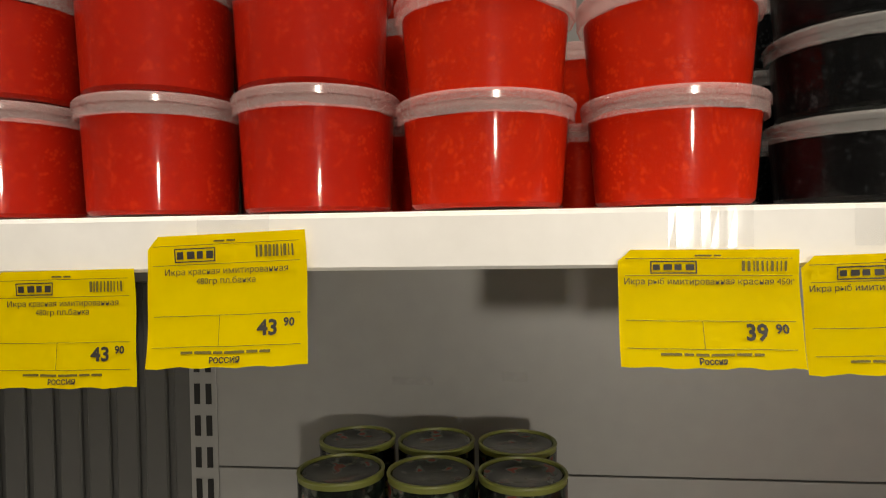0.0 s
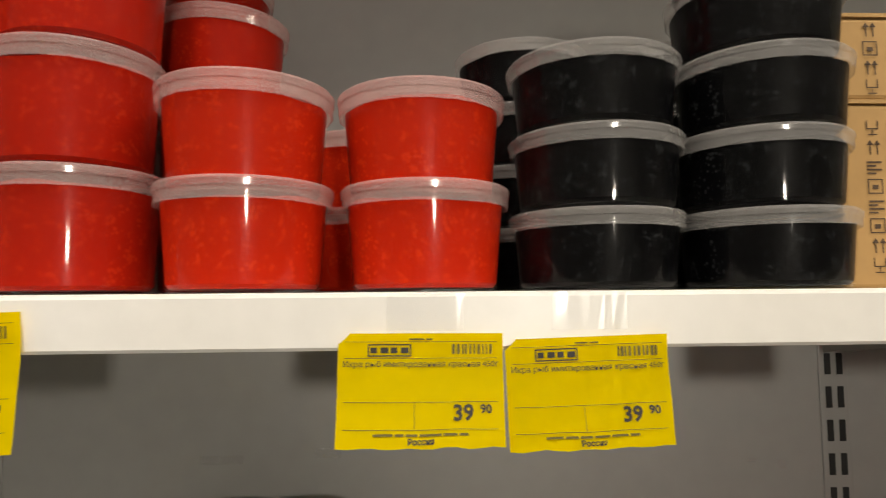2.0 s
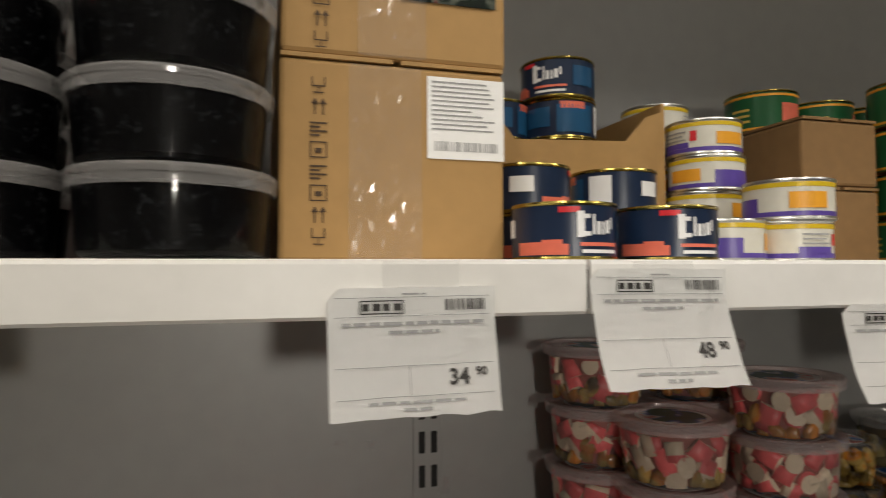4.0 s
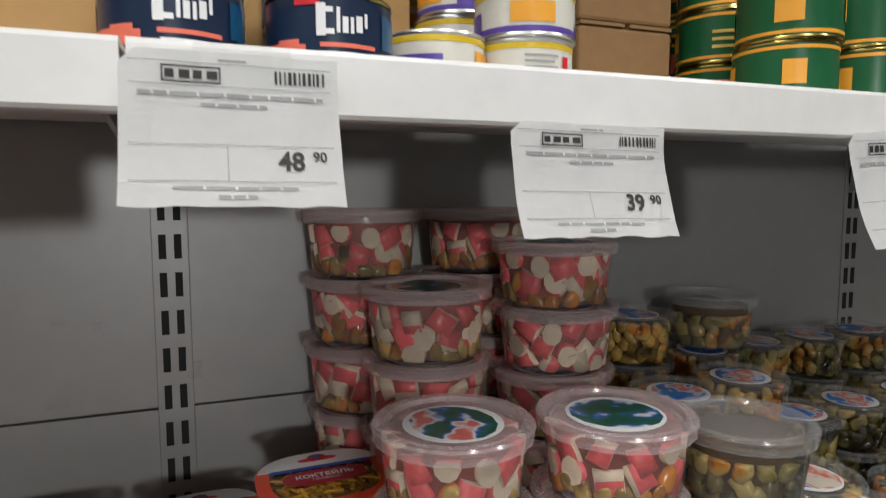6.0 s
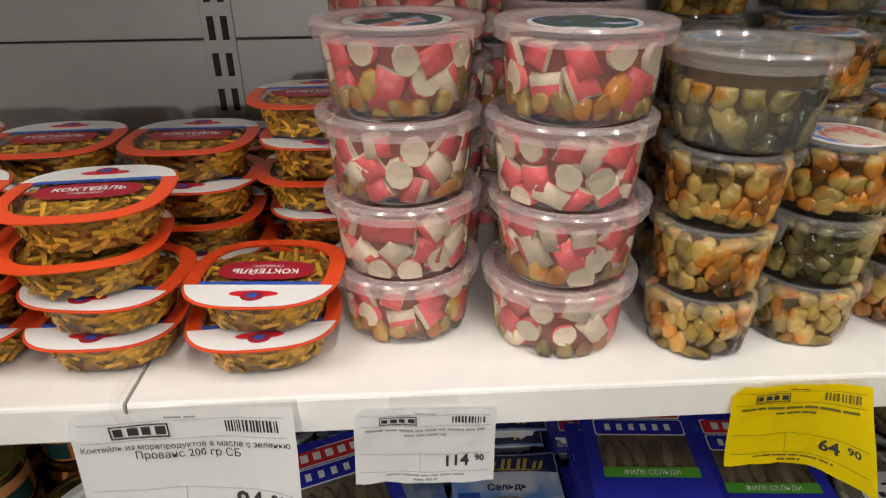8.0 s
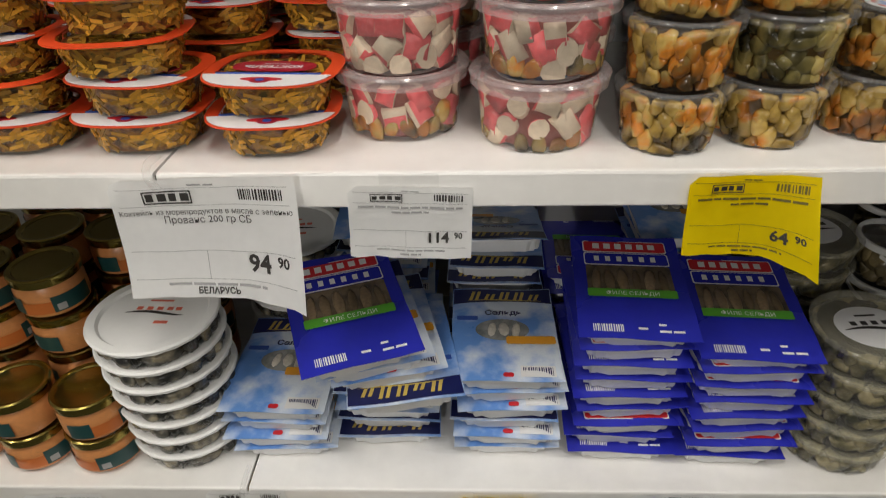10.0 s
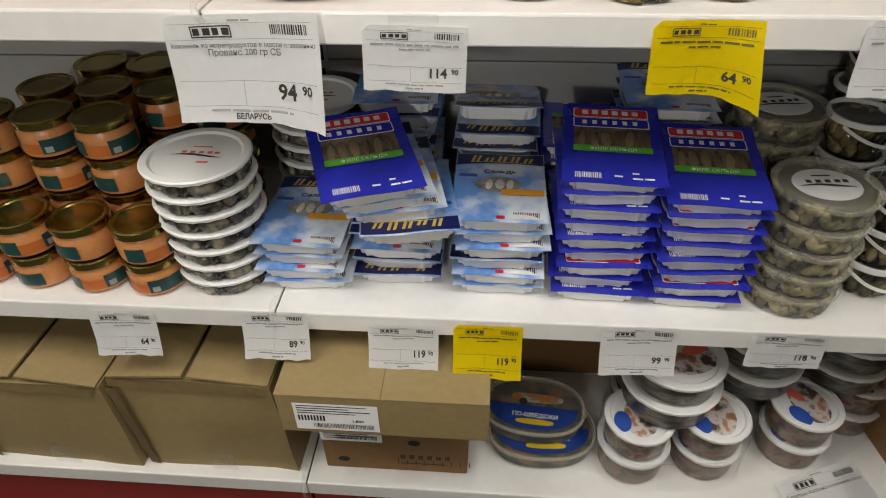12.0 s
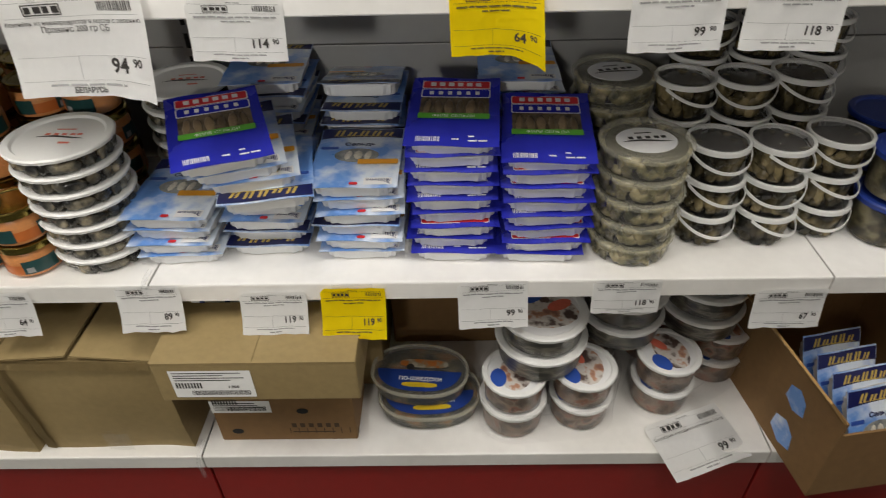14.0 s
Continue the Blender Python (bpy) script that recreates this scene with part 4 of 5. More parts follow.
tp = []
for x, y, turns in ((-0.026, 0.073, (180, 172, 8, 4)), (0.095, 0.070, (184, 176)), (-0.148, 0.077, (180, 8, 176, 2)), (-0.271, 0.078, (180, 4, 176)), (0.012, 0.205, (180, 2, 178, 0)), (0.130, 0.215, (4, 184, 0, 180, 2)), (-0.107, 0.212, (180, 0, 178, 3)), (-0.23, 0.22, (0, 180, 2, 4)), (0.02, 0.318, (0, 180, 4))):
    for k, t in enumerate(turns):
        tp.append(pose(x + 0.004 * math.sin(3 * k + 40 * x), y + 0.003 * math.cos(2 * k + 30 * x), S2 + 0.034 * k, 0, 0, t))
many(cocktail_tray, tp)


# ---- third shelf: jars, round tubs, fish packs, buckets ----
def jar():
    e = tagged(new("glass_jar"), "small glass jar of orange roe paste with gold lid", "jar", "roe paste jars")
    r = 0.0415
    part("glass", lathe([(0, 0.0008), (r - 0.006, 0.0008), (r - 0.002, 0.003), (r, 0.010), (r, 0.034), (r - 0.0035, 0.042), (r - 0.0045, 0.046)], 36), CLEAR, e, smooth=True)
    part("paste", lathe([(0, 0.002), (r - 0.007, 0.002), (r - 0.0025, 0.0045), (r - 0.0012, 0.011), (r - 0.0012, 0.034), (r - 0.005, 0.0425), (0, 0.0425)], 36), PASTE, e, smooth=True)
    part("lid", lathe([(0, 0.0548), (r * 0.80, 0.0548), (r * 0.83, 0.0565), (r * 0.93, 0.0572), (r * 0.99, 0.056), (r, 0.053), (r * 0.985, 0.0455), (r * 0.95, 0.0445)], 40), GOLD, e, "gold screw lid", smooth=True)
    part("label", arc_patch(r + 0.0003, -165, -15, 0.010, 0.026, 24), JARORANGE, e, smooth=True)
    part("label", arc_patch(r + 0.0005, -82, -15, 0.010, 0.032, 14), TEAL, e, smooth=True)
    part("label", arc_patch(r + 0.0005, -165, -128, 0.010, 0.032, 12), TEAL, e, smooth=True)
    part("badge", arc_patch(r + 0.0008, -76, -62, 0.012, 0.021, 8), PALEINK, e, smooth=True)
    return e


J = []
for i, (x, y, lv) in enumerate(((-0.190, 0.058, 2), (-0.279, 0.060, 2), (-0.368, 0.064, 2), (-0.457, 0.062, 2), (-0.160, 0.148, 3), (-0.247, 0.146, 4), (-0.335, 0.148, 4), (-0.425, 0.148, 4), (-0.20, 0.236, 4), (-0.29, 0.236, 4), (-0.38, 0.236, 4), (-0.115, 0.236, 4), (-0.25, 0.325, 4), (-0.34, 0.325, 4), (-0.16, 0.325, 4))):
    for k in range(lv):
        J.append(pose(x + 0.002 * math.sin(i + 2 * k), y, S3 + 0.0572 * k, 0, 0, 62 * math.sin(2.7 * i + 1.9 * k)))
many(jar, J)


def swash(bm, fn, x0, x1, y, h):
    """A brush-like dark stroke, thick in its middle."""
    n = 16
    up, lo = [], []
    for i in range(n + 1):
        t = i / n
        x = x0 + (x1 - x0) * t
        c = y + h * 0.5 * math.sin(5 * t)
        w = h * 0.55 * math.sin(math.pi * t) ** 0.7 + 0.0001
        up.append(bm.verts.new(fn(x, c + w)))
        lo.append(bm.verts.new(fn(x, c - w * 0.6)))
    for i in range(n):
        bm.faces.new((lo[i], lo[i + 1], up[i + 1], up[i]))


HERRING_FILL = mussels(61, 0.0690, 0.0715, 0.019, HERRING_BIT, 1.7)
HERB_FILL = mussels(62, 0.0595, 0.0630, 0.027, HERB_BIT, 1.6)


def herring_tub():
    e = tub("herring_tub", "flat clear tub of herring pieces with white lid", 0.0690, 0.0715, 0.0288, 0.0742, 0.0068, 0.95, OIL_AND_SHADE, CLEAR, LID_WHITE, "white-lidded herring tubs", HERRING_FILL)
    h = 0.0288 - 0.004
    bm = bmesh.new()
    swash(bm, lambda u, v: (u, v, h + 0.0006), -0.036, 0.036, 0.0, 0.005)
    part("mark", bm, INK, e, "dark brush mark")
    bm = bmesh.new()
    for x in (-0.024, -0.012, 0.0, 0.012, 0.022):
        put_bar(bm, x, x + 0.007, 0.006, 0.012, lambda u, v: (u, v, h + 0.0005), 1)
    put_bar(bm, -0.014, 0.014, 0.022, 0.025, lambda u, v: (u, v, h + 0.0005), 1)
    put_bar(bm, 0.006, 0.022, -0.018, -0.013, lambda u, v: (u, v, h + 0.0005), 1)
    part("print", bm, SALMON, e)
    return e


HP = [pose(-0.092 - 0.0006 * k, 0.094 - 0.001 * k, S3 + 0.0288 * k, 0, 0, 6 * math.sin(k)) for k in range(7)] + [pose(0.02, 0.275, S3 + 0.0288 * k, 0, 0, 8) for k in range(7)]
many(herring_tub, HP)


def herb_tub():
    e = tub("herring_tub", "flat clear tub of herbed herring with clear lid", 0.0595, 0.0630, 0.0370, 0.0660, 0.0075, 0.93, OIL_AND_SHADE, HAZY, LID_GREEN, "clear-lidded herring tubs", HERB_FILL)
    h = 0.037 - 0.004
    d = part("label", lathe([(0, h + 0.0006), (0.042, h + 0.0006), (0.042, h + 0.0001), (0, h + 0.0001)], 32, 1.0, 0.86), WHITEPRINT, e, "white oval label with dark brush mark")
    bm = bmesh.new()
    swash(bm, lambda u, v: (u, v, h + 0.0012), -0.036, 0.036, -0.004, 0.005)
    for x in (-0.024, -0.012, 0.0, 0.012, 0.022):
        put_bar(bm, x, x + 0.007, 0.003, 0.010, lambda u, v: (u, v, h + 0.0011), 1)
    put_bar(bm, -0.012, 0.012, 0.018, 0.021, lambda u, v: (u, v, h + 0.0011), 1)
    part("mark", bm, INK, d)
    return e


many(herb_tub, [pose(0.7185 + 0.001 * math.sin(k), 0.084, S3 + 0.037 * k, 0, 0, -12 + 4 * k) for k in range(5)] + [pose(0.70, 0.235, S3 + 0.037 * k, 0, 0, 10) for k in range(6)])


# fish packs: ribbed foam tray, printed film lid
PW, PL, PH = 0.064, 0.086, 0.0225


def ripple(u, v):
    """The slight wave of a film lid's free edge."""
    k = max(abs(u) / PW, abs(v) / PL)
    return PH + (0.0011 * math.sin(60 * u + 40 * v) + 0.0008 * math.sin(110 * v)) * max(0, k - 0.75) * 4


def foam_tray_mesh():
    loops = []
    n = 72
    for k, z, amp in ((0.86, 0.0005, 0.010), (0.895, 0.0018, 0.018), (0.915, 0.006, 0.018), (0.938, 0.0155, 0.010), (0.95, 0.0175, 0.0), (0.975, 0.0182, 0.0), (0.975, 0.0202, 0.0)):
        lp = []
        for i in range(n):
            t = 2 * math.pi * i / n
            c, s = math.cos(t), math.sin(t)
            x, y = PW * math.copysign(abs(c) ** 0.35, c), PL * math.copysign(abs(s) ** 0.35, s)
            w = k + amp * math.sin(12 * t * 1.5)
            lp.append((x * w, y * w, z))
        loops.append(lp)
    me = to_mesh("tray", loft(loops), FOAM, smooth=True)
    return me


FOAM_TRAY = foam_tray_mesh()


def film_mesh(material):
    bm = bmesh.new()
    nx, ny = 12, 16
    grid = [[bm.verts.new((PW * (2 * i / nx - 1), PL * (2 * j / ny - 1), ripple(PW * (2 * i / nx - 1), PL * (2 * j / ny - 1)))) for i in range(nx + 1)] for j in range(ny + 1)]
    for j in range(ny):
        for i in range(nx):
            bm.faces.new((grid[j][i], grid[j][i + 1], grid[j + 1][i + 1], grid[j + 1][i]))
    bmesh.ops.recalc_face_normals(bm, faces=bm.faces)
    if bm.faces[0].normal.z < 0:
        bmesh.ops.reverse_faces(bm, faces=bm.faces)
    bmesh.ops.solidify(bm, geom=bm.faces[:], thickness=0.0007)
    top = max(v.co.z for v in bm.verts if abs(v.co.x) < PW * 0.4 and abs(v.co.y) < PL * 0.4)
    bmesh.ops.translate(bm, verts=bm.verts, vec=(0, 0, PH - top))
    return to_mesh("film", bm, material, smooth=True)


FILM_BLUE, FILM_SKY = film_mesh(PACK_BLUE), film_mesh(PACK_SKY)
up = lambda d: (lambda u, v: (u, v, ripple(u, v) + d))


def sheet(x0, x1, y0, y1, d, r=0.003):
    """A printed field with rounded corners on a film lid."""
    bm = bmesh.new()
    pts = []
    for cx, cy, a0 in ((x1 - r, y1 - r, 0), (x0 + r, y1 - r, 90), (x0 + r, y0 + r, 180), (x1 - r, y0 + r, 270)):
        for i in range(5):
            a = radians(a0 + 22.5 * i)
            pts.append((cx + r * math.cos(a), cy + r * math.sin(a)))
    bm.faces.new([bm.verts.new((x, y, ripple(0, 0) + d)) for x, y in pts])
    return bm


def fillets(seed, x0, x1, y0, y1, n, material, d):
    rnd = random.Random(seed)
    bm = bmesh.new()
    for i in range(n):
        x = x0 + (x1 - x0) * (i + 0.5) / n
        blob(bm, pose(x, (y0 + y1) / 2 + rnd.uniform(-0.003, 0.003), PH + d, 0, 0, rnd.uniform(-8, 8)), (x1 - x0) / n * rnd.uniform(0.34, 0.52), (y1 - y0) * rnd.uniform(0.40, 0.5), 0.0014, 0, 8, 4)
    return to_mesh("fillets", bm, material)


FIL_A, FIL_B = fillets(41, -0.046, 0.046, -0.020, 0.029, 6, FISH, 0.0004), fillets(42, -0.022, 0.022, -0.016, 0.018, 3, FISH_PALE, 0.0006)


def barcode(seed, x0, x1, y0, y1, fn):
    rnd = random.Random(seed)
    bm = bmesh.new()
    x = x0
    while x < x1:
        w = rnd.uniform(0.0007, 0.0018)
        put_bar(bm, x, min(x + w, x1), y0, y1, fn, 1)
        x += w + rnd.uniform(0.0007, 0.0016)
    return bm


def blue_pack():
    e = tagged(new("fish_pack"), "royal blue film-lidded foam tray of herring fillets", "fish pack", "blue herring packs")
    part("tray", FOAM_TRAY, None, e, "white ribbed foam tray")
    f = part("film", FILM_BLUE, None, e)
    part("field", sheet(-0.050, 0.050, 0.0545, 0.076, 0.0006), WHITEPRINT, f)
    part("field", sheet(-0.0485, 0.0485, 0.056, 0.0745, 0.0009), LABEL_RED, f)
    part("field", sheet(-0.050, 0.050, 0.031, 0.0535, 0.0006), WHITEPRINT, f)
    part("field", sheet(-0.0485, 0.0485, 0.0325, 0.052, 0.0009), PACK_BLUE, f)
    bm = bmesh.new()
    for i in range(6):
        put_bar(bm, -0.038 + i * 0.0133, -0.030 + i * 0.0133, 0.0605, 0.0700, up(0.0014), 1)
        put_bar(bm, -0.038 + i * 0.0133, -0.032 + i * 0.0133, 0.0375, 0.0465, up(0.0014), 1)
    part("print", bm, WHITEPRINT, f, "plain white lettering bars")
    part("window", sheet(-0.049, 0.049, -0.022, 0.0305, 0.0006), WINDOW, f, "dark window showing fillets")
    part("fish", FIL_A, None, f)
    part("field", sheet(-0.050, 0.050, -0.0245, -0.0115, 0.0022, 0.002), GRASS, f)
    bm = bmesh.new()
    put_text(bm, "ФИЛЕ СЕЛЬДИ", 0.008, 0, -0.0212, lambda u, v: (u, v, PH + 0.0027), "c", False, 0.080)
    part("lettering", bm, WHITEPRINT, f)
    part("barcode", barcode(3, -0.048, -0.016, -0.077, -0.066, up(0.0009)), WHITEPRINT, f)
    bm = bmesh.new()
    for x0, x1, y0 in ((0.0, 0.010, -0.072), (0.022, 0.034, -0.075), (0.036, 0.048, -0.075), (0.022, 0.030, -0.066)):
        put_bar(bm, x0, x1, y0, y0 + 0.003, up(0.0009), 1)
    part("print", bm, WHITEPRINT, f)
    return e


def sky_pack():
    e = tagged(new("fish_pack"), "pale sky-blue film-lidded foam tray of herring", "fish pack", "sky blue herring packs")
    part("tray", FOAM_TRAY, None, e, "white ribbed foam tray")
    f = part("film", FILM_SKY, None, e)
    bm = bmesh.new()
    n = 12
    lo, hi = [], []
    for i in range(n + 1):
        u = -PW + 0.001 + (2 * PW - 0.002) * i / n
        lo.append(bm.verts.new(up(0.0007)(u, 0.050 + 0.008 * math.sin(2.2 * i / n + 0.4))))
        hi.append(bm.verts.new(up(0.0007)(u, PL - 0.003)))
    for i in range(n):
        bm.faces.new((lo[i], lo[i + 1], hi[i + 1], hi[i]))
    part("band", bm, NAVY, f, "navy band with gold brush strokes")
    bm = bmesh.new()
    for i in range(5):
        x = -0.043 + 0.019 * i
        h = 0.017 if i in (0, 2, 3) else 0.012
        for q in range(2):
            add = 0.0075 * q
            vs = [(x + add, 0.060), (x + add + 0.0042, 0.060), (x + add + 0.0085, 0.060 + h), (x + add + 0.0043, 0.060 + h)]
            bm.faces.new([bm.verts.new(up(0.0014)(*v)) for v in vs])
    swash(bm, up(0.0013), -0.045, 0.052, 0.0595, 0.0022)
    part("mark", bm, GOLDPRINT, f)
    w = lathe([(0, PH + 0.0008), (0.030, PH + 0.0008), (0.030, PH + 0.0004), (0, PH + 0.0004)], 28, 1.1, 0.66)
    bmesh.ops.translate(w, verts=w.verts, vec=(-0.002, 0.002, 0))
    part("window", w, WINDOW_GREY, f, "grey oval window showing pale fillets")
    part("fish", FIL_B, None, f)
    part("field", sheet(0.002, 0.061, -0.026, -0.012, 0.0022, 0.003), AMBER, f)
    bm = bmesh.new()
    put_text(bm, "Сельдь", 0.013, 0.0, 0.030, up(0.0012), "c", True)
    part("lettering", bm, NAVY, f)
    part("field", sheet(0.016, 0.056, -0.080, -0.062, 0.0009, 0.001), WHITEPRINT, f)
    part("barcode", barcode(4, 0.019, 0.053, -0.078, -0.065, up(0.0013)), NAVY, f)
    part("field", sheet(-0.058, -0.032, 0.020, 0.028, 0.0008, 0.001), LABEL_BLUE, f)
    part("seal", sheet(-0.004, 0.008, -0.080, -0.073, 0.0009, 0.003), LABEL_RED, f)
    return e


def pile(x, y, levels, turns, tilt=0.0, step=PH + 0.0006, z=S3):
    """Poses of packs lying on one another, each a little askew."""
    out = []
    for k in range(levels):
        a = turns[k % len(turns)]
        out.append(pose(x + 0.003 * math.sin(4 * k + 30 * x), y + 0.003 * math.cos(3 * k + 20 * x), z + k * step, 0, 0, a + 2.5 * math.sin(5 * k + x * 40)))
    return out


sky = pile(0.034, 0.125, 4, (0,)) + pile(0.312, 0.130, 6, (0, 0, 180, 0)) + pile(0.168, 0.150, 5, (180, 180, 0))
sky += pile(0.150, 0.322, 9, (0, 180)) + pile(0.305, 0.315, 7, (180,)) + [pose(0.184, 0.090, S3 + 0.1195, 0, 0, 190)] + pile(0.56, 0.318, 9, (0,))
sky += [pose(0.305, 0.306, S3 + 0.166, 14, 0, 180)]
many(sky_pack, sky)
blu = pile(0.450, 0.128, 8, (0, 0, 180, 0, 0)) + pile(0.583, 0.118, 7, (0, 180, 180, 0)) + [pose(0.130, 0.080, S3 + 0.195, 8, 0, 20), pose(0.453, 0.128, S3 + 0.189, 7, 0, -4), pose(0.584, 0.120, S3 + 0.166, 7, 0, -4)]
blu += pile(0.44, 0.322, 6, (0, 180))
many(blue_pack, blu)
many(sky_pack, [pose(0.160, 0.108, S3 + 0.1435, 3, 0, 14), pose(0.142, 0.098, S3 + 0.168, 5, 0, 18)])


def bucket():
    """Small pail: clear wall, dark mussels, white lid with a rim, white strap handle."""
    e = tub("pail", "small clear pail of dark mussels with white-rimmed lid", 0.0385, 0.0425, 0.055, 0.0448, 0.0075, 0.92, OIL_AND_SHADE, CLEAR, LID_CLEAR, "white-lidded pails", PAIL_PIECES, category="pail")
    bm = bmesh.new()
    n = 18
    rows = []
    for i in range(n + 1):
        a = math.pi * (1 + i / n)
        c = Vector((0.0465 * math.cos(a), 0.0465 * math.sin(a) - 0.004 * math.sin(math.pi * i / n), 0.047 - 0.022 * math.sin(math.pi * i / n)))
        rad = Vector((math.cos(a), math.sin(a), 0))
        rows.append([bm.verts.new(c + rad * dx + Vector((0, 0, dz))) for dx, dz in ((0, -0.0025), (0.0012, -0.0025), (0.0012, 0.0025), (0, 0.0025))])
    for a, b in zip(rows, rows[1:]):
        for k in range(4):
            bm.faces.new((a[k], a[(k + 1) % 4], b[(k + 1) % 4], b[k]))
    part("handle", bm, LID_WHITE, e, "white strap handle")
    part("rim", lathe([(0.0405, 0.0549), (0.0448, 0.0556), (0.0456, 0.0545), (0.0456, 0.0478), (0.0448, 0.0474)], 40), LID_WHITE, e, "white lid rim", smooth=True)
    return e


PAIL_PIECES = mussels(51, 0.0385, 0.0425, 0.046, wave_mix("dark_mussels", [(0.36, (0.006, 0.006, 0.004)), (0.5, (0.06, 0.048, 0.022)), (0.64, (0.28, 0.22, 0.11))], 22, 0.25, island=0.6), 1.45)
BP = []
for i, (x, y, lv) in enumerate(((0.835, 0.112, 3), (0.925, 0.110, 3), (1.015, 0.128, 3), (0.80, 0.205, 4), (0.892, 0.204, 4), (0.985, 0.218, 4), (0.85, 0.30, 5), (0.945, 0.30, 5), (1.04, 0.31, 5))):
    for k in range(lv):
        BP.append(pose(x + 0.003 * math.sin(i + 2 * k), y + 0.002 * k, S3 + 0.055 * k, 0, 0, 30 * math.sin(2 * i + 3 * k) + 20))
many(bucket, BP)
many(lambda: tub("olive_tub", "clear tub of yellow and black pieces with blue lid", 0.046, 0.052, 0.075, 0.056, 0.010, 0.9, GREENHERB, CLEAR, mat("blue_plastic_lid", (0.02, 0.05, 0.30), 0.35), "blue-lidded tubs"), [pose(1.115, 0.105, S3), pose(1.115, 0.105, S3 + 0.075), pose(1.14, 0.23, S3), pose(1.14, 0.23, S3 + 0.075), pose(1.23, 0.13, S3)])


# ---- lowest shelf: cartons, oval tins, wrapped tubs ----
def big_carton(x0, x1, y0, y1, z0, z1, material, turn, label):
    """A large carton with creased flaps standing a little open on top."""
    e = tagged(new("carton"), label, "box", "large cartons")
    cx, cy = (x0 + x1) / 2, (y0 + y1) / 2
    e.matrix_basis = LOW @ pose(cx, cy, z0, 0, 0, turn)
    w, d, h = (x1 - x0) / 2, (y1 - y0) / 2, z1 - z0
    bm = bmesh.new()
    vs = add_box(bm, -w, w, -d, d, 0, h)
    for v in vs[4:]:
        v.co.x -= 0.012
        v.co.y -= 0.004
    bmesh.ops.subdivide_edges(bm, edges=bm.edges[:], cuts=5, use_grid_fill=True)
    for v in bm.verts:
        v.co += Vector((0, 1, 0)) * 0.007 * noise.noise(v.co * 9 + Vector((cx * 7, 0, 0))) + Vector((1, 0, 0)) * 0.003 * noise.noise(v.co * 7 + Vector((3, cx, 0)))
    part("body", bm, material, e, smooth=True)
    for s in (-1, 1):
        f = bmesh.new()
        m = pose(s * w - 0.012, 0, h + 0.001, 0, s * 5, 0)
        add_box(f, *((0.002, w - 0.004) if s < 0 else (-w + 0.004, -0.002)), -d - 0.003, d, 0, 0.004, m)
        part("flap", f, material, e)
    rag = bmesh.new()
    lo, hi = [], []
    for i in range(25):
        u = -w + 0.004 + (2 * w - 0.008) * i / 24
        q = noise.noise(Vector((u * 30, cx * 9, 1)))
        hi.append(rag.verts.new((u - 0.012, -d - 0.0085 - 0.003 * q, h + 0.0035)))
        lo.append(rag.verts.new((u - 0.012, -d - 0.011 - 0.005 * q, h - 0.010 + 0.006 * noise.noise(Vector((u * 75, cx * 5, 2))))))
    for i in range(24):
        rag.faces.new((lo[i], lo[i + 1], hi[i + 1], hi[i]))
    bmesh.ops.solidify(rag, geom=rag.faces[:], thickness=0.003)
    part("torn_edge", rag, material, e, "frayed folded edge of the flap")
    fold = bmesh.new()
    lo, hi = [], []
    for i in range(17):
        v = 0.004 + (h - 0.02) * i / 16
        q = 0.003 * noise.noise(Vector((v * 40, cx * 9, 3)))
        x = -w - 0.012 * v / h
        lo.append(fold.verts.new((x - 0.004 + q, -d - 0.006 - 0.004 * v / h, v)))
        hi.append(fold.verts.new((x + 0.016 + q, -d - 0.0085 - 0.004 * v / h, v)))
    for i in range(16):
        fold.faces.new((lo[i], hi[i], hi[i + 1], lo[i + 1]))
    bmesh.ops.solidify(fold, geom=fold.faces[:], thickness=0.003)
    part("side_flap", fold, material, e, "lapped corner flap")
    f = bmesh.new()
    for i in range(7):
        put_bar(f, -0.02, 0.028, 0.003 + 0.007 * i, 0.010 + 0.007 * i, lambda u, v: (u, -d - 0.0095 - 0.002 * abs(noise.noise(Vector((u * 120, v * 60, cx)))), v), 14)
    put_bar(f, -0.02, 0.028, 0.052, 0.054, lambda u, v: (u, -d - 0.0065 - 0.0008 * math.sin(200 * u), v), 8)
    part("tape", f, TAPE, e, "clear tape")
    return e


big_carton(-0.622, -0.332, 0.018, 0.37, D4, 0.345, CARD_DULL, -1.5, "large dull brown carton with creased open flaps")
big_carton(-0.318, -0.040, 0.022, 0.37, D4, 0.362, CARD_DULL, -1.0, "large dull brown carton with taped front")
big_carton(-0.93, -0.64, 0.03, 0.37, D4, 0.345, CARD_DULL, 1.0, "large dull brown carton on the lowest shelf")
low = carton("carton", "flat brown carton with printed marks under another carton", 0.006, 0.266, 0.032, 0.160, D4, 0.339, CARD_DARK, fit=LOW)
top = carton("carton", "long dull brown carton with white barcode label", -0.052, 0.296, 0.012, 0.160, 0.2525, 0.347, CARD_DULL, gap=0.0005, fit=JUT)
bm = bmesh.new()
put_bar(bm, -0.03, 0.05, 0.025, 0.028, on_front(0.04, 0.0, -0.0647), 1)
for i in range(9):
    put_bar(bm, -0.035 + i * 0.016, -0.0335 + i * 0.016, 0.022, 0.038, on_front(0.04, 0.0, -0.0647), 1)
for i in range(6):
    put_bar(bm, -0.03 + i * 0.016, -0.021 + i * 0.016, 0.040, 0.052, on_front(0.04, 0.0, -0.0647), 1)
part("print", bm, CARDPRINT, low, "dark printed marks")
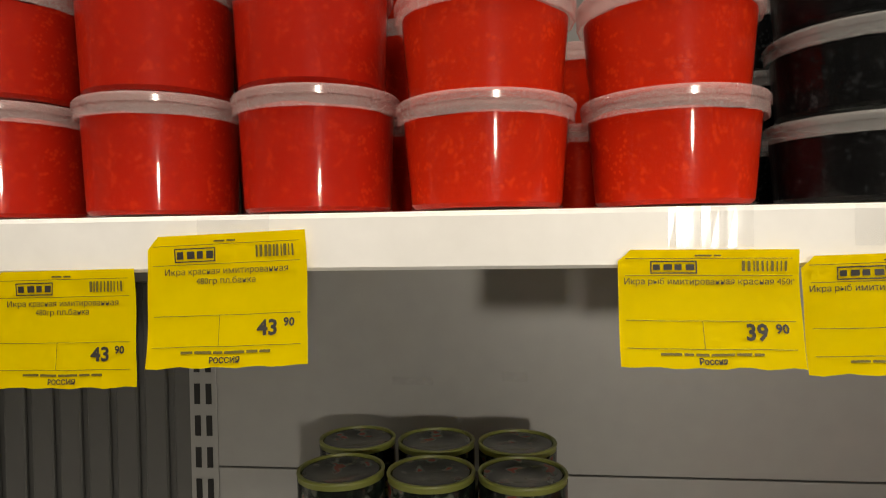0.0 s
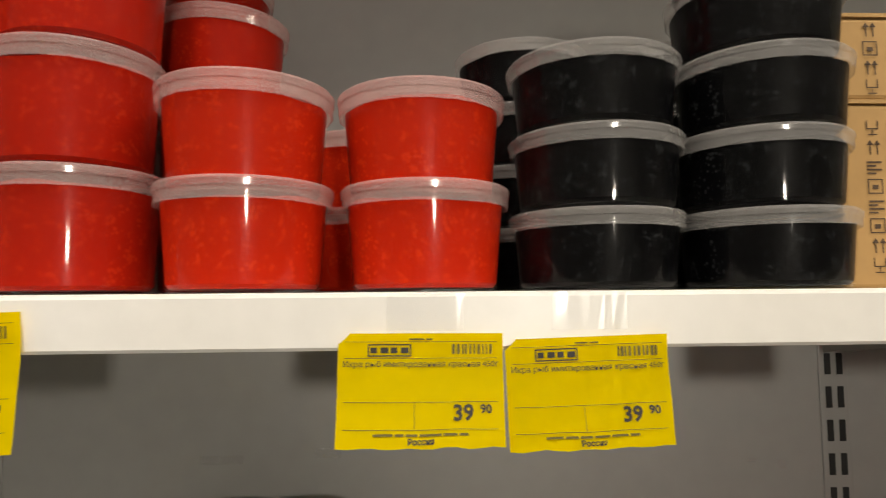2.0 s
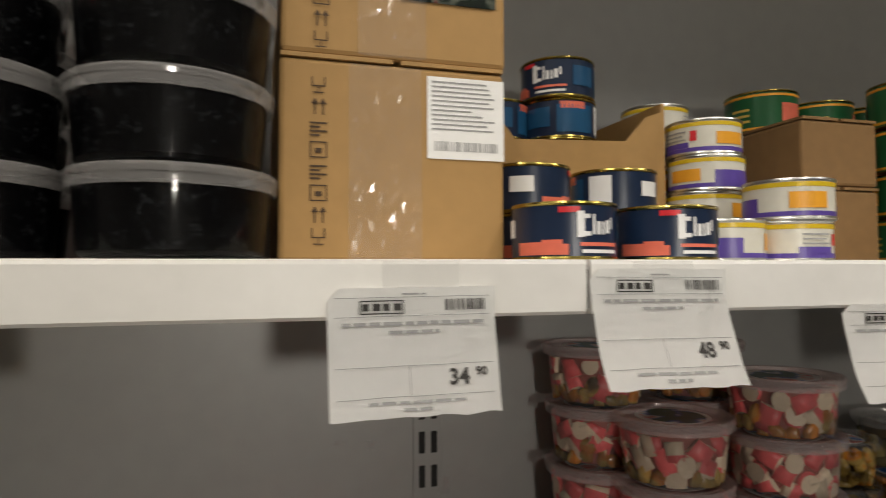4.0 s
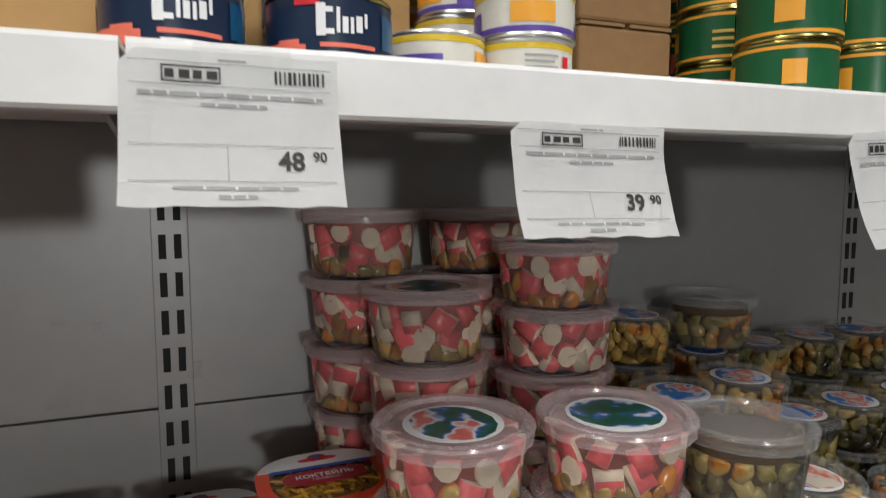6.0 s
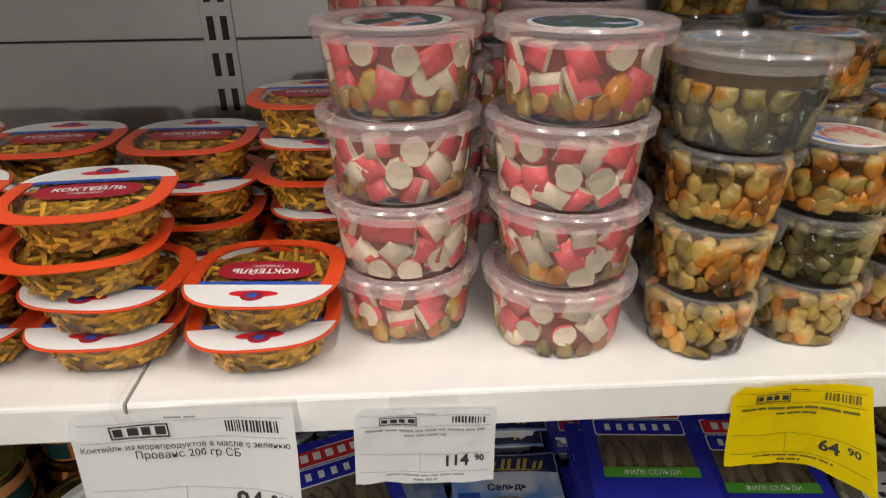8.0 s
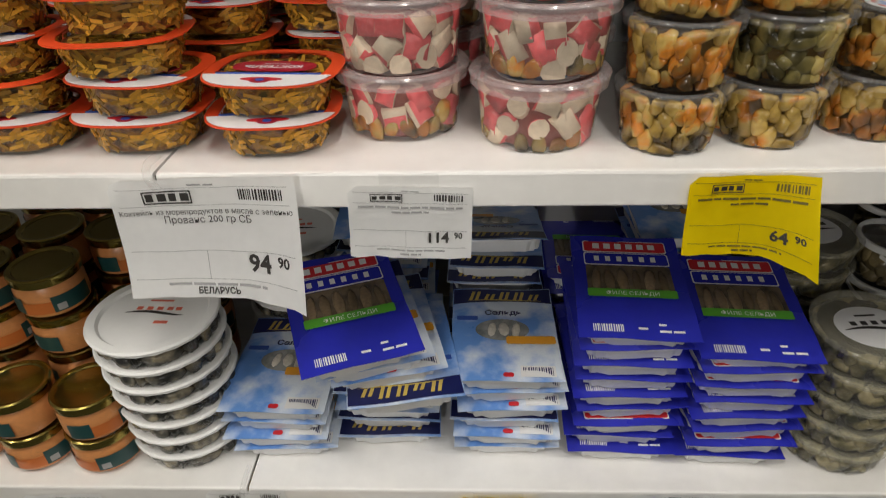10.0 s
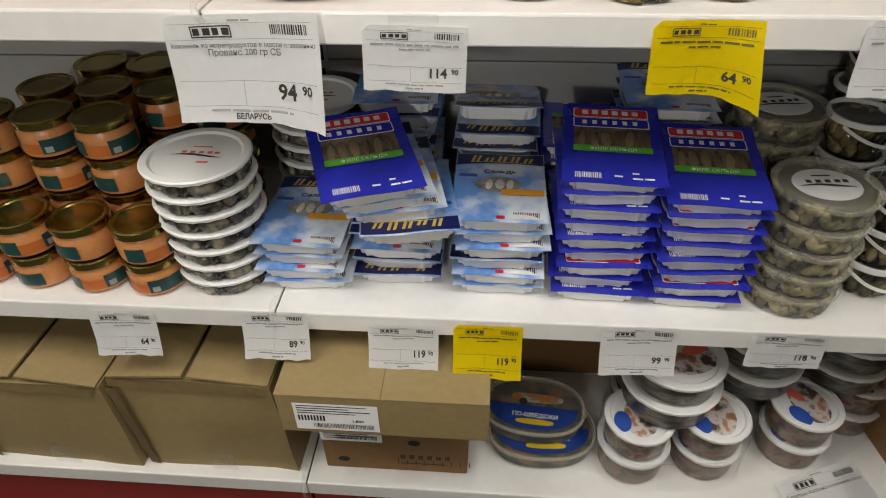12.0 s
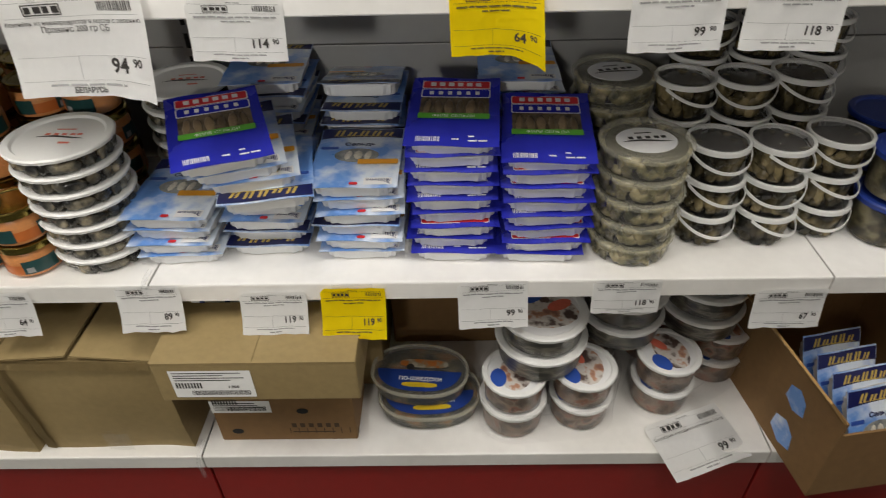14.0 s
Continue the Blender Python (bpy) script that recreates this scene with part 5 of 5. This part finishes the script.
# hand holes: near-black discs on the front that paint an opening's shade
for x, z in ((-0.094, 0.030), (0.036, 0.088)):
    h = lathe([(0, 0), (0.009, 0), (0.009, 0.0006), (0, 0.0006)], 18, 1.2, 0.8)
    bmesh.ops.transform(h, matrix=pose(x, -0.0645, z, 90, 0, 0), verts=h.verts)
    part("hole", h, HOLE_SHADE, low, "near-black disc painted as a shaded hand hole")


def label_on(parent, x0, x1, z0, z1, y, seed, words=True):
    bm = bmesh.new()
    put_bar(bm, x0, x1, z0, z1, on_front(0, 0, y), 1)
    lb = part("label", bm, PAPER, parent, "white label with barcodes")
    rnd = random.Random(seed)
    bm = barcode(seed, x0 + 0.03, x1 - 0.008, z0 + 0.006, z0 + 0.018, on_front(0, 0, y - 0.0004))
    x = x0 + 0.006
    for k in range(9):
        put_bar(bm, x, x + 0.003, z0 + 0.024, z0 + 0.038, on_front(0, 0, y - 0.0004), 1)
        x += 0.0052
    for k in range(4):
        put_bar(bm, x0 + 0.006, x1 - rnd.uniform(0.008, 0.05), z1 - 0.007 - k * 0.006, z1 - 0.005 - k * 0.006, on_front(0, 0, y - 0.0004), 1)
    if words:
        put_text(bm, "1.800", 0.009, x1 - 0.045, z0 + 0.024, on_front(0, 0, y - 0.0004), "l", True)
    part("print", bm, INK, lb)
    return lb


label_on(top, -0.146, -0.006, 0.012, 0.080, -0.0755, 8)
label_on(low, -0.13, -0.02, 0.085, 0.118, -0.0648, 9, False)
far = carton("carton", "upright brown carton sealed with blue-printed white tape", -0.04, 0.31, 0.166, 0.400, D4, 0.405, CARD_DULL, fit=LOW)
bm = bmesh.new()
put_bar(bm, -0.17, 0.17, 0.220, 0.252, on_front(0, 0, -0.1178), 1)
tp_ = part("tape", bm, PAPER, far, "white tape with blue marks")
bm = bmesh.new()
for i in range(7):
    for a, b in ((0.0, 0.022), (0.006, 0.016)):
        put_bar(bm, -0.16 + i * 0.047 + a, -0.16 + i * 0.047 + b, 0.230 + (0.006 if a else 0), 0.235 + (0.009 if a else 0), on_front(0, 0, -0.1182), 1)
part("print", bm, LABEL_BLUE, tp_)
dk = carton("carton", "dark brown carton with a black arrowhead mark", 0.32, 0.55, 0.285, 0.375, D4, 0.375, CARD_DARK, fit=LOW)
bm = bmesh.new()
put_bar(bm, 0.05, 0.095, 0.195, 0.245, on_front(0, 0, -0.0458), 1)
sq = part("label", bm, PAPER, dk, "pale square label")
bm = bmesh.new()
bm.faces.new([bm.verts.new((x, -0.0462, z)) for x, z in ((0.055, 0.222), (0.072, 0.203), (0.090, 0.222), (0.085, 0.236), (0.060, 0.236))])
part("mark", bm, INK, sq)


TAN_FISH = wave_mix("tan_herring", [(0.40, (0.010, 0.011, 0.006)), (0.50, (0.05, 0.048, 0.022)), (0.58, (0.16, 0.11, 0.05)), (0.66, (0.26, 0.13, 0.045))], 26, 0.3)


RIM_PALE = clear("pale_rim", haze=0.45, gloss=0.12, hcol=(0.60, 0.57, 0.45), base=0.05)
TIN_BLUE = mat("deep_blue_print", (0.014, 0.045, 0.24), 0.35, var=0.05)
PIC_TIN = wave_mix("tin_picture", [(0.40, (0.45, 0.42, 0.34)), (0.50, (0.30, 0.24, 0.15)), (0.58, (0.50, 0.16, 0.03))], 40, 0.35)


def oval_tin():
    e = tagged(new("oval_tin"), "oval clear plastic tin of herring with blue and yellow label", "fish tin", "oval fish tins")
    a, b, h = 0.101, 0.070, 0.044
    at = lambda k, z: [(x * k, y * k, z) for x, y in oval(a, b, 44, 0.85)]
    part("body", loft([at(0.90, 0.0005), at(0.94, 0.003), at(0.955, h - 0.010)], False), HAZY, e, smooth=True)
    part("contents", loft([at(0.88, 0.002), at(0.925, 0.005), at(0.94, h - 0.014), at(0.8, h - 0.010)]), TAN_FISH, e, smooth=True)
    part("lid", loft([at(0.98, h - 0.012), at(1.0, h - 0.010), at(1.0, h - 0.003), at(0.96, h - 0.0005), at(0.90, h - 0.002), at(0.02, h - 0.002)], False), LID_CLEAR, e, smooth=True)
    lab = part("label", slice_of(oval(a * 0.86, b * 0.86, 44, 0.85), -b, b * -0.08, h - 0.0010), TIN_BLUE, e, "blue label with yellow flash")
    part("rim", loft([at(0.955, h - 0.0105), at(0.998, h - 0.0115), at(1.012, h - 0.009), at(1.012, h - 0.004), at(0.985, h - 0.0015), at(0.955, h - 0.003)], False), RIM_PALE, e, "pale clear rim", smooth=True)
    part("picture", slice_of(oval(a * 0.50, b * 0.16), -b, b, h - 0.0008), PIC_TIN, lab).location = (0.008, 0.013, 0)
    part("field", slice_of(oval(a * 0.36, b * 0.09), -b, b, h - 0.0003), CAN_YELLOW, lab).location = (0.004, -0.044, 0)
    bm = bmesh.new()
    put_text(bm, "ПО-ШВЕДСКИ", 0.015, 0.004, -0.033, lambda u, v: (u, v, h - 0.0002), "c", True, 0.088)
    part("lettering", bm, WHITEPRINT, lab)
    dot = lathe([(0, h + 0.0004), (0.008, h + 0.0004), (0.008, h - 0.0002), (0, h - 0.0002)], 16)
    bmesh.ops.translate(dot, verts=dot.verts, vec=(-0.02, 0.002, 0))
    part("mark", dot, INK, lab)
    return e


many(oval_tin, [LOW @ pose(0.402, 0.116, D4, 0, 0, 2), LOW @ pose(0.384, 0.134, D4 + 0.044, 0, 0, -5)])
PIC_FISH = wave_mix("fish_lid_picture", [(0.38, (0.10, 0.06, 0.05)), (0.46, (0.60, 0.55, 0.50)), (0.54, (0.66, 0.62, 0.58)), (0.60, (0.50, 0.26, 0.16)), (0.68, (0.30, 0.14, 0.10))], 34, 0.35, 3)
BRINE = wave_mix("herring_in_brine", [(0.38, (0.008, 0.008, 0.006)), (0.48, (0.05, 0.046, 0.032)), (0.57, (0.16, 0.145, 0.11)), (0.66, (0.05, 0.046, 0.034))], 20, 0.3, 4, (1, 1, 2.5))
PICS = ((PIC_FISH, -0.66, 0.70, -0.52, 0.40), (LABEL_BLUE, -0.66, -0.02, 0.22, 0.66), (SALMON, 0.10, 0.64, 0.02, 0.30))
small = lambda: tub("fish_tub", "small clear tub of pink fish with white lid", 0.0570, 0.0615, 0.067, 0.0645, 0.009, 0.9, MEATY, CLEAR, LID_WHITE, "small white-lidded fish tubs", None, WHITEPRINT, PICS, 0.80)
wide = lambda: tub("fish_tub", "wide low tub of fish with white picture lid", 0.0765, 0.0820, 0.058, 0.0855, 0.009, 0.9, BRINE, CLEAR, LID_WHITE, "wide white-lidded fish tubs", None, WHITEPRINT, PICS, 0.80)
many(small, [LOW @ pose(x, y, D4 + 0.067 * k, 0, 0, -10 + 30 * k + 100 * x) for x, y, lv in ((0.563, 0.086, 2), (0.694, 0.098, 2), (0.860, 0.132, 2), (0.60, 0.215, 2), (0.735, 0.235, 2), (0.985, 0.21, 2), (0.87, 0.268, 2)) for k in range(lv)])
many(wide, [LOW @ pose(0.612, 0.128, D4 + 0.134 + 0.058 * k, 0, 0, -8 + 6 * k) for k in range(2)] + [LOW @ pose(0.775, 0.195, D4 + 0.134 + 0.058 * k, 0, 0, 12) for k in range(2)] + [LOW @ pose(0.935, 0.215, D4 + 0.134 + 0.058 * k, 0, 0, 20) for k in range(3)] + [LOW @ pose(0.66, 0.30, D4 + 0.058 * k) for k in range(4)])

# shrink film round pairs of low tubs
FILM = clear("shrink_film", haze=0.02, gloss=0.10, base=0.035)


def shrink_wrap(x0, y0, x1, y1, r, z0, z1):
    a = math.atan2(y1 - y0, x1 - x0)
    loops = []
    for j in range(11):
        z = z0 + (z1 - z0) * j / 10
        ring = []
        for k in range(64):
            t = 2 * math.pi * k / 64
            near1 = math.cos(t - a) > 0
            q = r + 0.0012 + 0.0016 * abs(noise.noise(Vector((math.cos(t) * 3 + x0 * 9, math.sin(t) * 3, z * 60)))) + 0.003 * math.exp(-abs(z - z0) / 0.006)
            ring.append(((x1 if near1 else x0) + q * math.cos(t), (y1 if near1 else y0) + q * math.sin(t), z))
        loops.append(ring)
    seam = [[(x, y - 0.0015, z + dz + 0.004 * noise.noise(Vector((x * 30, y * 30, 1)))) for x, y, z in loops[6]] for dz in (0, 0.005)]
    ob = new("shrink_wrap")
    ob.matrix_basis = LOW
    part("film", loft(loops, False), FILM, ob, smooth=True)
    part("seam", loft(seam, False), TAPE, ob, "crumpled welded seam")
    tagged(ob, "wrinkled clear shrink film round white-lidded fish tubs", "plastic film", "shrink wraps")


shrink_wrap(0.563, 0.086, 0.694, 0.098, 0.0650, D4 + 0.0008, D4 + 0.1335)
shrink_wrap(0.860, 0.132, 0.985, 0.210, 0.0650, D4 + 0.0008, D4 + 0.1335)

# open carton of packs, jutting over the shelf's edge
jb = tagged(new("open_carton"), "open brown carton with flaps holding sky-blue fish packs", "box")
jb.matrix_basis = LOW @ pose(1.175, 0.085, D4 + 0.0008, 0, 0, 8)
for nm, dims in (("base", (-0.14, 0.14, -0.16, 0.16, 0, 0.004)), ("side", (-0.14, -0.136, -0.16, 0.16, 0.004, 0.20)), ("side", (0.136, 0.14, -0.16, 0.16, 0.004, 0.20)), ("front", (-0.136, 0.136, -0.16, -0.156, 0.004, 0.17)), ("back", (-0.136, 0.136, 0.156, 0.16, 0.004, 0.22))):
    bm = bmesh.new()
    add_box(bm, *dims)
    part(nm, bm, CARD_DARK, jb)
bm = bmesh.new()
add_box(bm, -0.004, 0.0, -0.158, 0.158, 0, 0.075, pose(-0.138, 0, 0.199, 0, -38, 0))
part("flap", bm, CARD, jb)
bm = bmesh.new()
add_box(bm, -0.13, 0.13, 0, 0.004, 0, 0.09, pose(0, 0.158, 0.219, 20, 0, 0))
part("flap", bm, CARD_DARK, jb)
for x, z, s in ((-0.1405, 0.05, 0.03), (-0.1405, 0.135, 0.026)):
    bm = bmesh.new()
    bm.faces.new([bm.verts.new((x - 0.0004, -0.06 + s * a, z + s * b)) for a, b in ((-1, -0.6), (0, -1), (1, -0.5), (0.9, 0.6), (0, 1), (-0.8, 0.5))])
    part("sticker", bm, PACK_SKY, jb, "pale blue printed patch")
label_on(jb, 0.0, 0.11, 0.05, 0.11, -0.1604, 12, False)
many(sky_pack, [jb.matrix_basis @ pose(0.0 + 0.0, -0.10 + 0.045 * k, 0.082, 62, 0, 4) @ Matrix.Translation((0, 0, -0.012)) for k in range(4)])


# ---- price tags ----
def price_tag(x0, x1, z0, z1, price, small="90", yellow=False, tilt=0.0, curl=0.004, bend=0.0, words=None, y=-0.0042, m=None, country=""):
    """A paper price tag taped to a shelf lip: curled sheet, boxed mark, barcode, rules, name, price."""
    kind = "yellow" if yellow else "white"
    e = tagged(new("price_tag"), f"{kind} paper price tag taped to a shelf edge", "price tag", f"{kind} price tags")
    w, h = x1 - x0, z1 - z0
    e.matrix_basis = m or pose((x0 + x1) / 2, y, (z0 + z1) / 2, 0, -tilt, 0)

    def at(d):
        def f(u, v):
            t = 0.5 - v / h
            bow = -curl * t * t - bend * max(0.0, u / w + 0.1) ** 2 * (0.25 + t) * 4
            bow -= 0.0009 * math.sin(7 * u / w + 3 * x0 * 40) * t + 0.0006 * math.sin(17 * u / w + 9 * t)
            return (u, bow - d, v - 0.25 * bow * bow / max(h, 0.01))
        return f
    bm = bmesh.new()
    nx, ny = 14, 10
    rows = []
    for j in range(ny + 1):
        row = []
        for i in range(nx + 1):
            u, v = w * (i / nx - 0.5), h * (j / ny - 0.5)
            if j == 0:
                v += 0.0003 * math.sin(23 * u / w + 50 * x0) + 0.0003 * math.sin(61 * u / w)
            if j == ny and i == 0:
                u += 0.004
                v -= 0.003
            row.append(bm.verts.new(at(0)(u, v)))
        rows.append(row)
    for j in range(ny):
        for i in range(nx):
            bm.faces.new((rows[j][i], rows[j][i + 1], rows[j + 1][i + 1], rows[j + 1][i]))
    bmesh.ops.solidify(bm, geom=bm.faces[:], thickness=0.0003)
    sh = part("sheet", bm, YELLOW if yellow else PAPER, e, smooth=True)
    f = at(0.0007)
    s = w / 0.093
    bm = bmesh.new()
    a, b = -0.32 * w, -0.06 * w
    lz0, lz1 = 0.30 * h, 0.39 * h
    for x_0, x_1, y0, y1 in ((a, b, lz1, lz1 + 0.0007 * s), (a, b, lz0 - 0.0007 * s, lz0), (a, a + 0.0007 * s, lz0, lz1), (b - 0.0007 * s, b, lz0, lz1)):
        put_bar(bm, x_0, x_1, y0, y1, f, 3)
    for i in range(4):
        cx = a + (b - a) * (0.06 + 0.235 * i)
        put_bar(bm, cx, cx + (b - a) * (0.15 + 0.03 * (i % 2)), lz0 + 0.0012, lz1 - 0.0012, f, 1)
    part("mark", bm, INK, sh, "boxed black shop mark")
    bc = barcode(int(abs(x0) * 1000) + 7, 0.19 * w, 0.43 * w, 0.31 * h, 0.40 * h, f)
    part("barcode", bc, INK if not yellow else GREYINK, sh)
    bm = bmesh.new()
    for v in (0.42, 0.27, -0.12, -0.35):
        put_bar(bm, -0.46 * w, 0.46 * w, v * h, v * h + 0.00035, f, 10)
    put_bar(bm, -0.04 * w, -0.037 * w, -0.35 * h, -0.12 * h, f, 1)
    rnd = random.Random(int(x0 * 999) + 3)

    def line(v, span, size):
        u = -span / 2 * w
        while u < span / 2 * w:
            ln = rnd.uniform(0.05, 0.13) * w
            put_bar(bm, u, min(u + ln, span / 2 * w), v * h, v * h + size * h, f, 2)
            u += ln + 0.012 * w
    line(0.44, 0.14, 0.014)
    if not words:
        line(0.20, 0.84, 0.028)
        line(0.135, 0.3, 0.024)
    line(-0.40, 0.56, 0.020)
    if not country:
        line(-0.455, 0.17, 0.024)
    part("small_print", bm, GREYINK if yellow else PALEINK, sh, "fine rules and small print")
    bm = bmesh.new()
    if words or country:
        for i, wd in enumerate(words or ()):
            put_text(bm, wd, 0.0050 * s, 0, (0.195 - 0.075 * i) * h, f, "c", False, 0.94 * w)
        if country:
            put_text(bm, country, 0.0042 * s, 0, -0.465 * h, f, "c", True)
        part("lettering", bm, INK, sh, "black printed product name")
        bm = bmesh.new()
    put_text(bm, price, 0.0116 * s, 0.315 * w, -0.275 * h, f, "r", True)
    part("price", bm, INK, sh, "black printed price")
    bm = bmesh.new()
    put_text(bm, small, 0.0064 * s, 0.355 * w, -0.215 * h, f, "l", True)
    part("price_fraction", bm, INK, sh, "small raised figures")
    return e


def tape_strip(x0, x1, z0, z1):
    bm = bmesh.new()
    put_bar(bm, x0, x1, z0, z1, lambda u, v: (u, -0.0012 - 0.0008 * abs(noise.noise(Vector((u * 70, v * 90, x0 * 9)))), v), 10)
    ob = new("clear_tape", to_mesh("clear_tape", bm, TAPE))
    tagged(ob, "strip of wrinkled clear tape on a shelf edge", "tape", "tape strips")


price_tag(-0.932, -0.838, 1.357, 1.428, "43", yellow=True, tilt=1, words=("Икра красная имитированная", "480гр пл.банка"), country="РОССИЯ")
price_tag(-0.829, -0.731, 1.372, 1.449, "43", yellow=True, tilt=2.0, curl=0.010, words=("Икра красная имитированная", "480гр пл.банка"), country="РОССИЯ")
price_tag(-0.555, -0.460, 1.374, 1.436, "39", yellow=True, tilt=-0.5, curl=0.012, words=("Икра рыб имитированная красная 450г",), country="Россия")
price_tag(-0.458, -0.362, 1.370, 1.433, "39", yellow=True, tilt=1.5, curl=0.006, words=("Икра рыб имитированная красная 450г",), country="Россия")
price_tag(-0.161, -0.064, 1.374, 1.444, "34", tilt=0.5, curl=0.010)
price_tag(-0.002, 0.097, 1.384, 1.454, "48", tilt=-0.5, curl=0.022)
price_tag(0.194, 0.299, 1.364, 1.428, "39", tilt=-1, curl=0.018)
price_tag(0.462, 0.560, 1.352, 1.432, "42", tilt=3, curl=0.02)
for a in (-0.80, -0.527, -0.43, -0.13, 0.03):
    tape_strip(a, a + 0.045, 1.437, 1.459)

price_tag(-0.040, 0.124, 0.862, 0.967, "94", tilt=2.5, curl=0.022, bend=0.016, words=("Коктейль из морепродуктов в масле с зеленью", "Прованс 200 гр СБ"), y=-0.006, country="БЕЛАРУСЬ")
price_tag(0.162, 0.268, 0.891, 0.956, "114", tilt=-1.5, curl=0.008)
price_tag(0.448, 0.548, 0.893, 0.965, "64", yellow=True, tilt=2.0, curl=0.006, bend=0.022)
price_tag(0.643, 0.745, 0.893, 0.966, "99", tilt=1, curl=0.008)
price_tag(0.765, 0.872, 0.893, 0.966, "118", tilt=-2, curl=0.01)
tape_strip(0.19, 0.24, 0.955, 0.967)
tape_strip(0.47, 0.52, 0.955, 0.967)
price_tag(-0.279, -0.178, 0.470, 0.541, "64", tilt=3, curl=0.018)
price_tag(-0.050, 0.047, 0.484, 0.552, "89", tilt=2, curl=0.024)
price_tag(0.131, 0.231, 0.476, 0.536, "119", tilt=0.5, curl=0.024)
price_tag(0.252, 0.348, 0.471, 0.543, "119", yellow=True, tilt=0, curl=0.030)
price_tag(0.455, 0.558, 0.478, 0.552, "99", tilt=2, curl=0.018)
price_tag(0.652, 0.752, 0.493, 0.552, "118", tilt=0, curl=0.006)
price_tag(0.893, 0.998, 0.462, 0.530, "67", tilt=1, curl=0.010)
tape_strip(0.27, 0.33, 0.535, 0.549)
tape_strip(0.47, 0.53, 0.540, 0.549)
price_tag(0.0, 0.165, 0.0, 0.115, "99", m=LOW @ pose(0.905, 0.018, D4 + 0.007, -84, 0, 20), words=("Скумбрия Холодного копчения 300 гр",), curl=-0.006)


# ---- cable ends and clips on the shelf joints ----
def clip(z, ln, lean, front=0.0):
    cu = bpy.data.curves.new("price_clip", "CURVE")
    cu.dimensions, cu.bevel_depth, cu.bevel_resolution = "3D", 0.0035, 2
    sp = cu.splines.new("BEZIER")
    sp.bezier_points.add(2)
    for p, co in zip(sp.bezier_points, ((0, 0.03, 0.004), (0, -0.004, 0.0), (lean, -0.012, -ln))):
        p.co, p.handle_left_type, p.handle_right_type = co, "AUTO", "AUTO"
    tmp = bpy.data.objects.new("tmp", cu)
    scene.collection.objects.link(tmp)
    bpy.context.view_layer.update()
    me = bpy.data.meshes.new_from_object(tmp.evaluated_get(bpy.context.evaluated_depsgraph_get()))
    bpy.data.objects.remove(tmp)
    me.materials.clear()
    me.materials.append(HAZY)
    ob = new("plastic_clip", me)
    ob.location = (-0.004, front, z)
    tagged(ob, "bent clear plastic strip hanging over a shelf joint", "clip", "plastic clips")


clip(S2 + 0.003, 0.012, 0.01)
clip(S3 + 0.003, 0.02, 0.0)
clip(S4 + 0.003, 0.045, 0.004, BASE_FRONT)


# wrinkled scraps of clear film stuck to the back panels
for x, z, w, h in ((-0.612, 1.276, 0.03, 0.012), (-0.735, 1.270, 0.05, 0.010), (0.016, 1.198, 0.022, 0.020), (-0.069, 1.252, 0.012, 0.012), (-0.111, 1.174, 0.022, 0.007), (-0.104, 1.258, 0.014, 0.005)):
    bm = bmesh.new()
    for j in range(5):
        put_bar(bm, x - w / 2, x + w / 2, z + h * (j / 5 - 0.5), z + h * ((j + 1) / 5 - 0.5), lambda u, v: (u, BACK + 0.0045 - 0.004 * abs(noise.noise(Vector((u * 160, v * 160, x)))), v), 12)
    tagged(new("film_scrap", to_mesh("film_scrap", bm, TAPE)), "scrap of wrinkled clear film stuck to a panel", "tape", "film scraps")


# thin wire hanging from the shelf above, beside the upright
cu = bpy.data.curves.new("wire", "CURVE")
cu.dimensions, cu.bevel_depth, cu.bevel_resolution = "3D", 0.0011, 2
sp = cu.splines.new("BEZIER")
sp.bezier_points.add(2)
for p, co in zip(sp.bezier_points, ((0.034, 0.372, 1.427), (0.024, 0.374, 1.404), (0.006, 0.386, 1.396))):
    p.co, p.handle_left_type, p.handle_right_type = co, "AUTO", "AUTO"
tmp = bpy.data.objects.new("tmp", cu)
scene.collection.objects.link(tmp)
bpy.context.view_layer.update()
me = bpy.data.meshes.new_from_object(tmp.evaluated_get(bpy.context.evaluated_depsgraph_get()))
bpy.data.objects.remove(tmp)
me.materials.clear()
me.materials.append(STEEL)
tagged(new("wire", me), "short bent steel wire between shelf and upright", "wire")
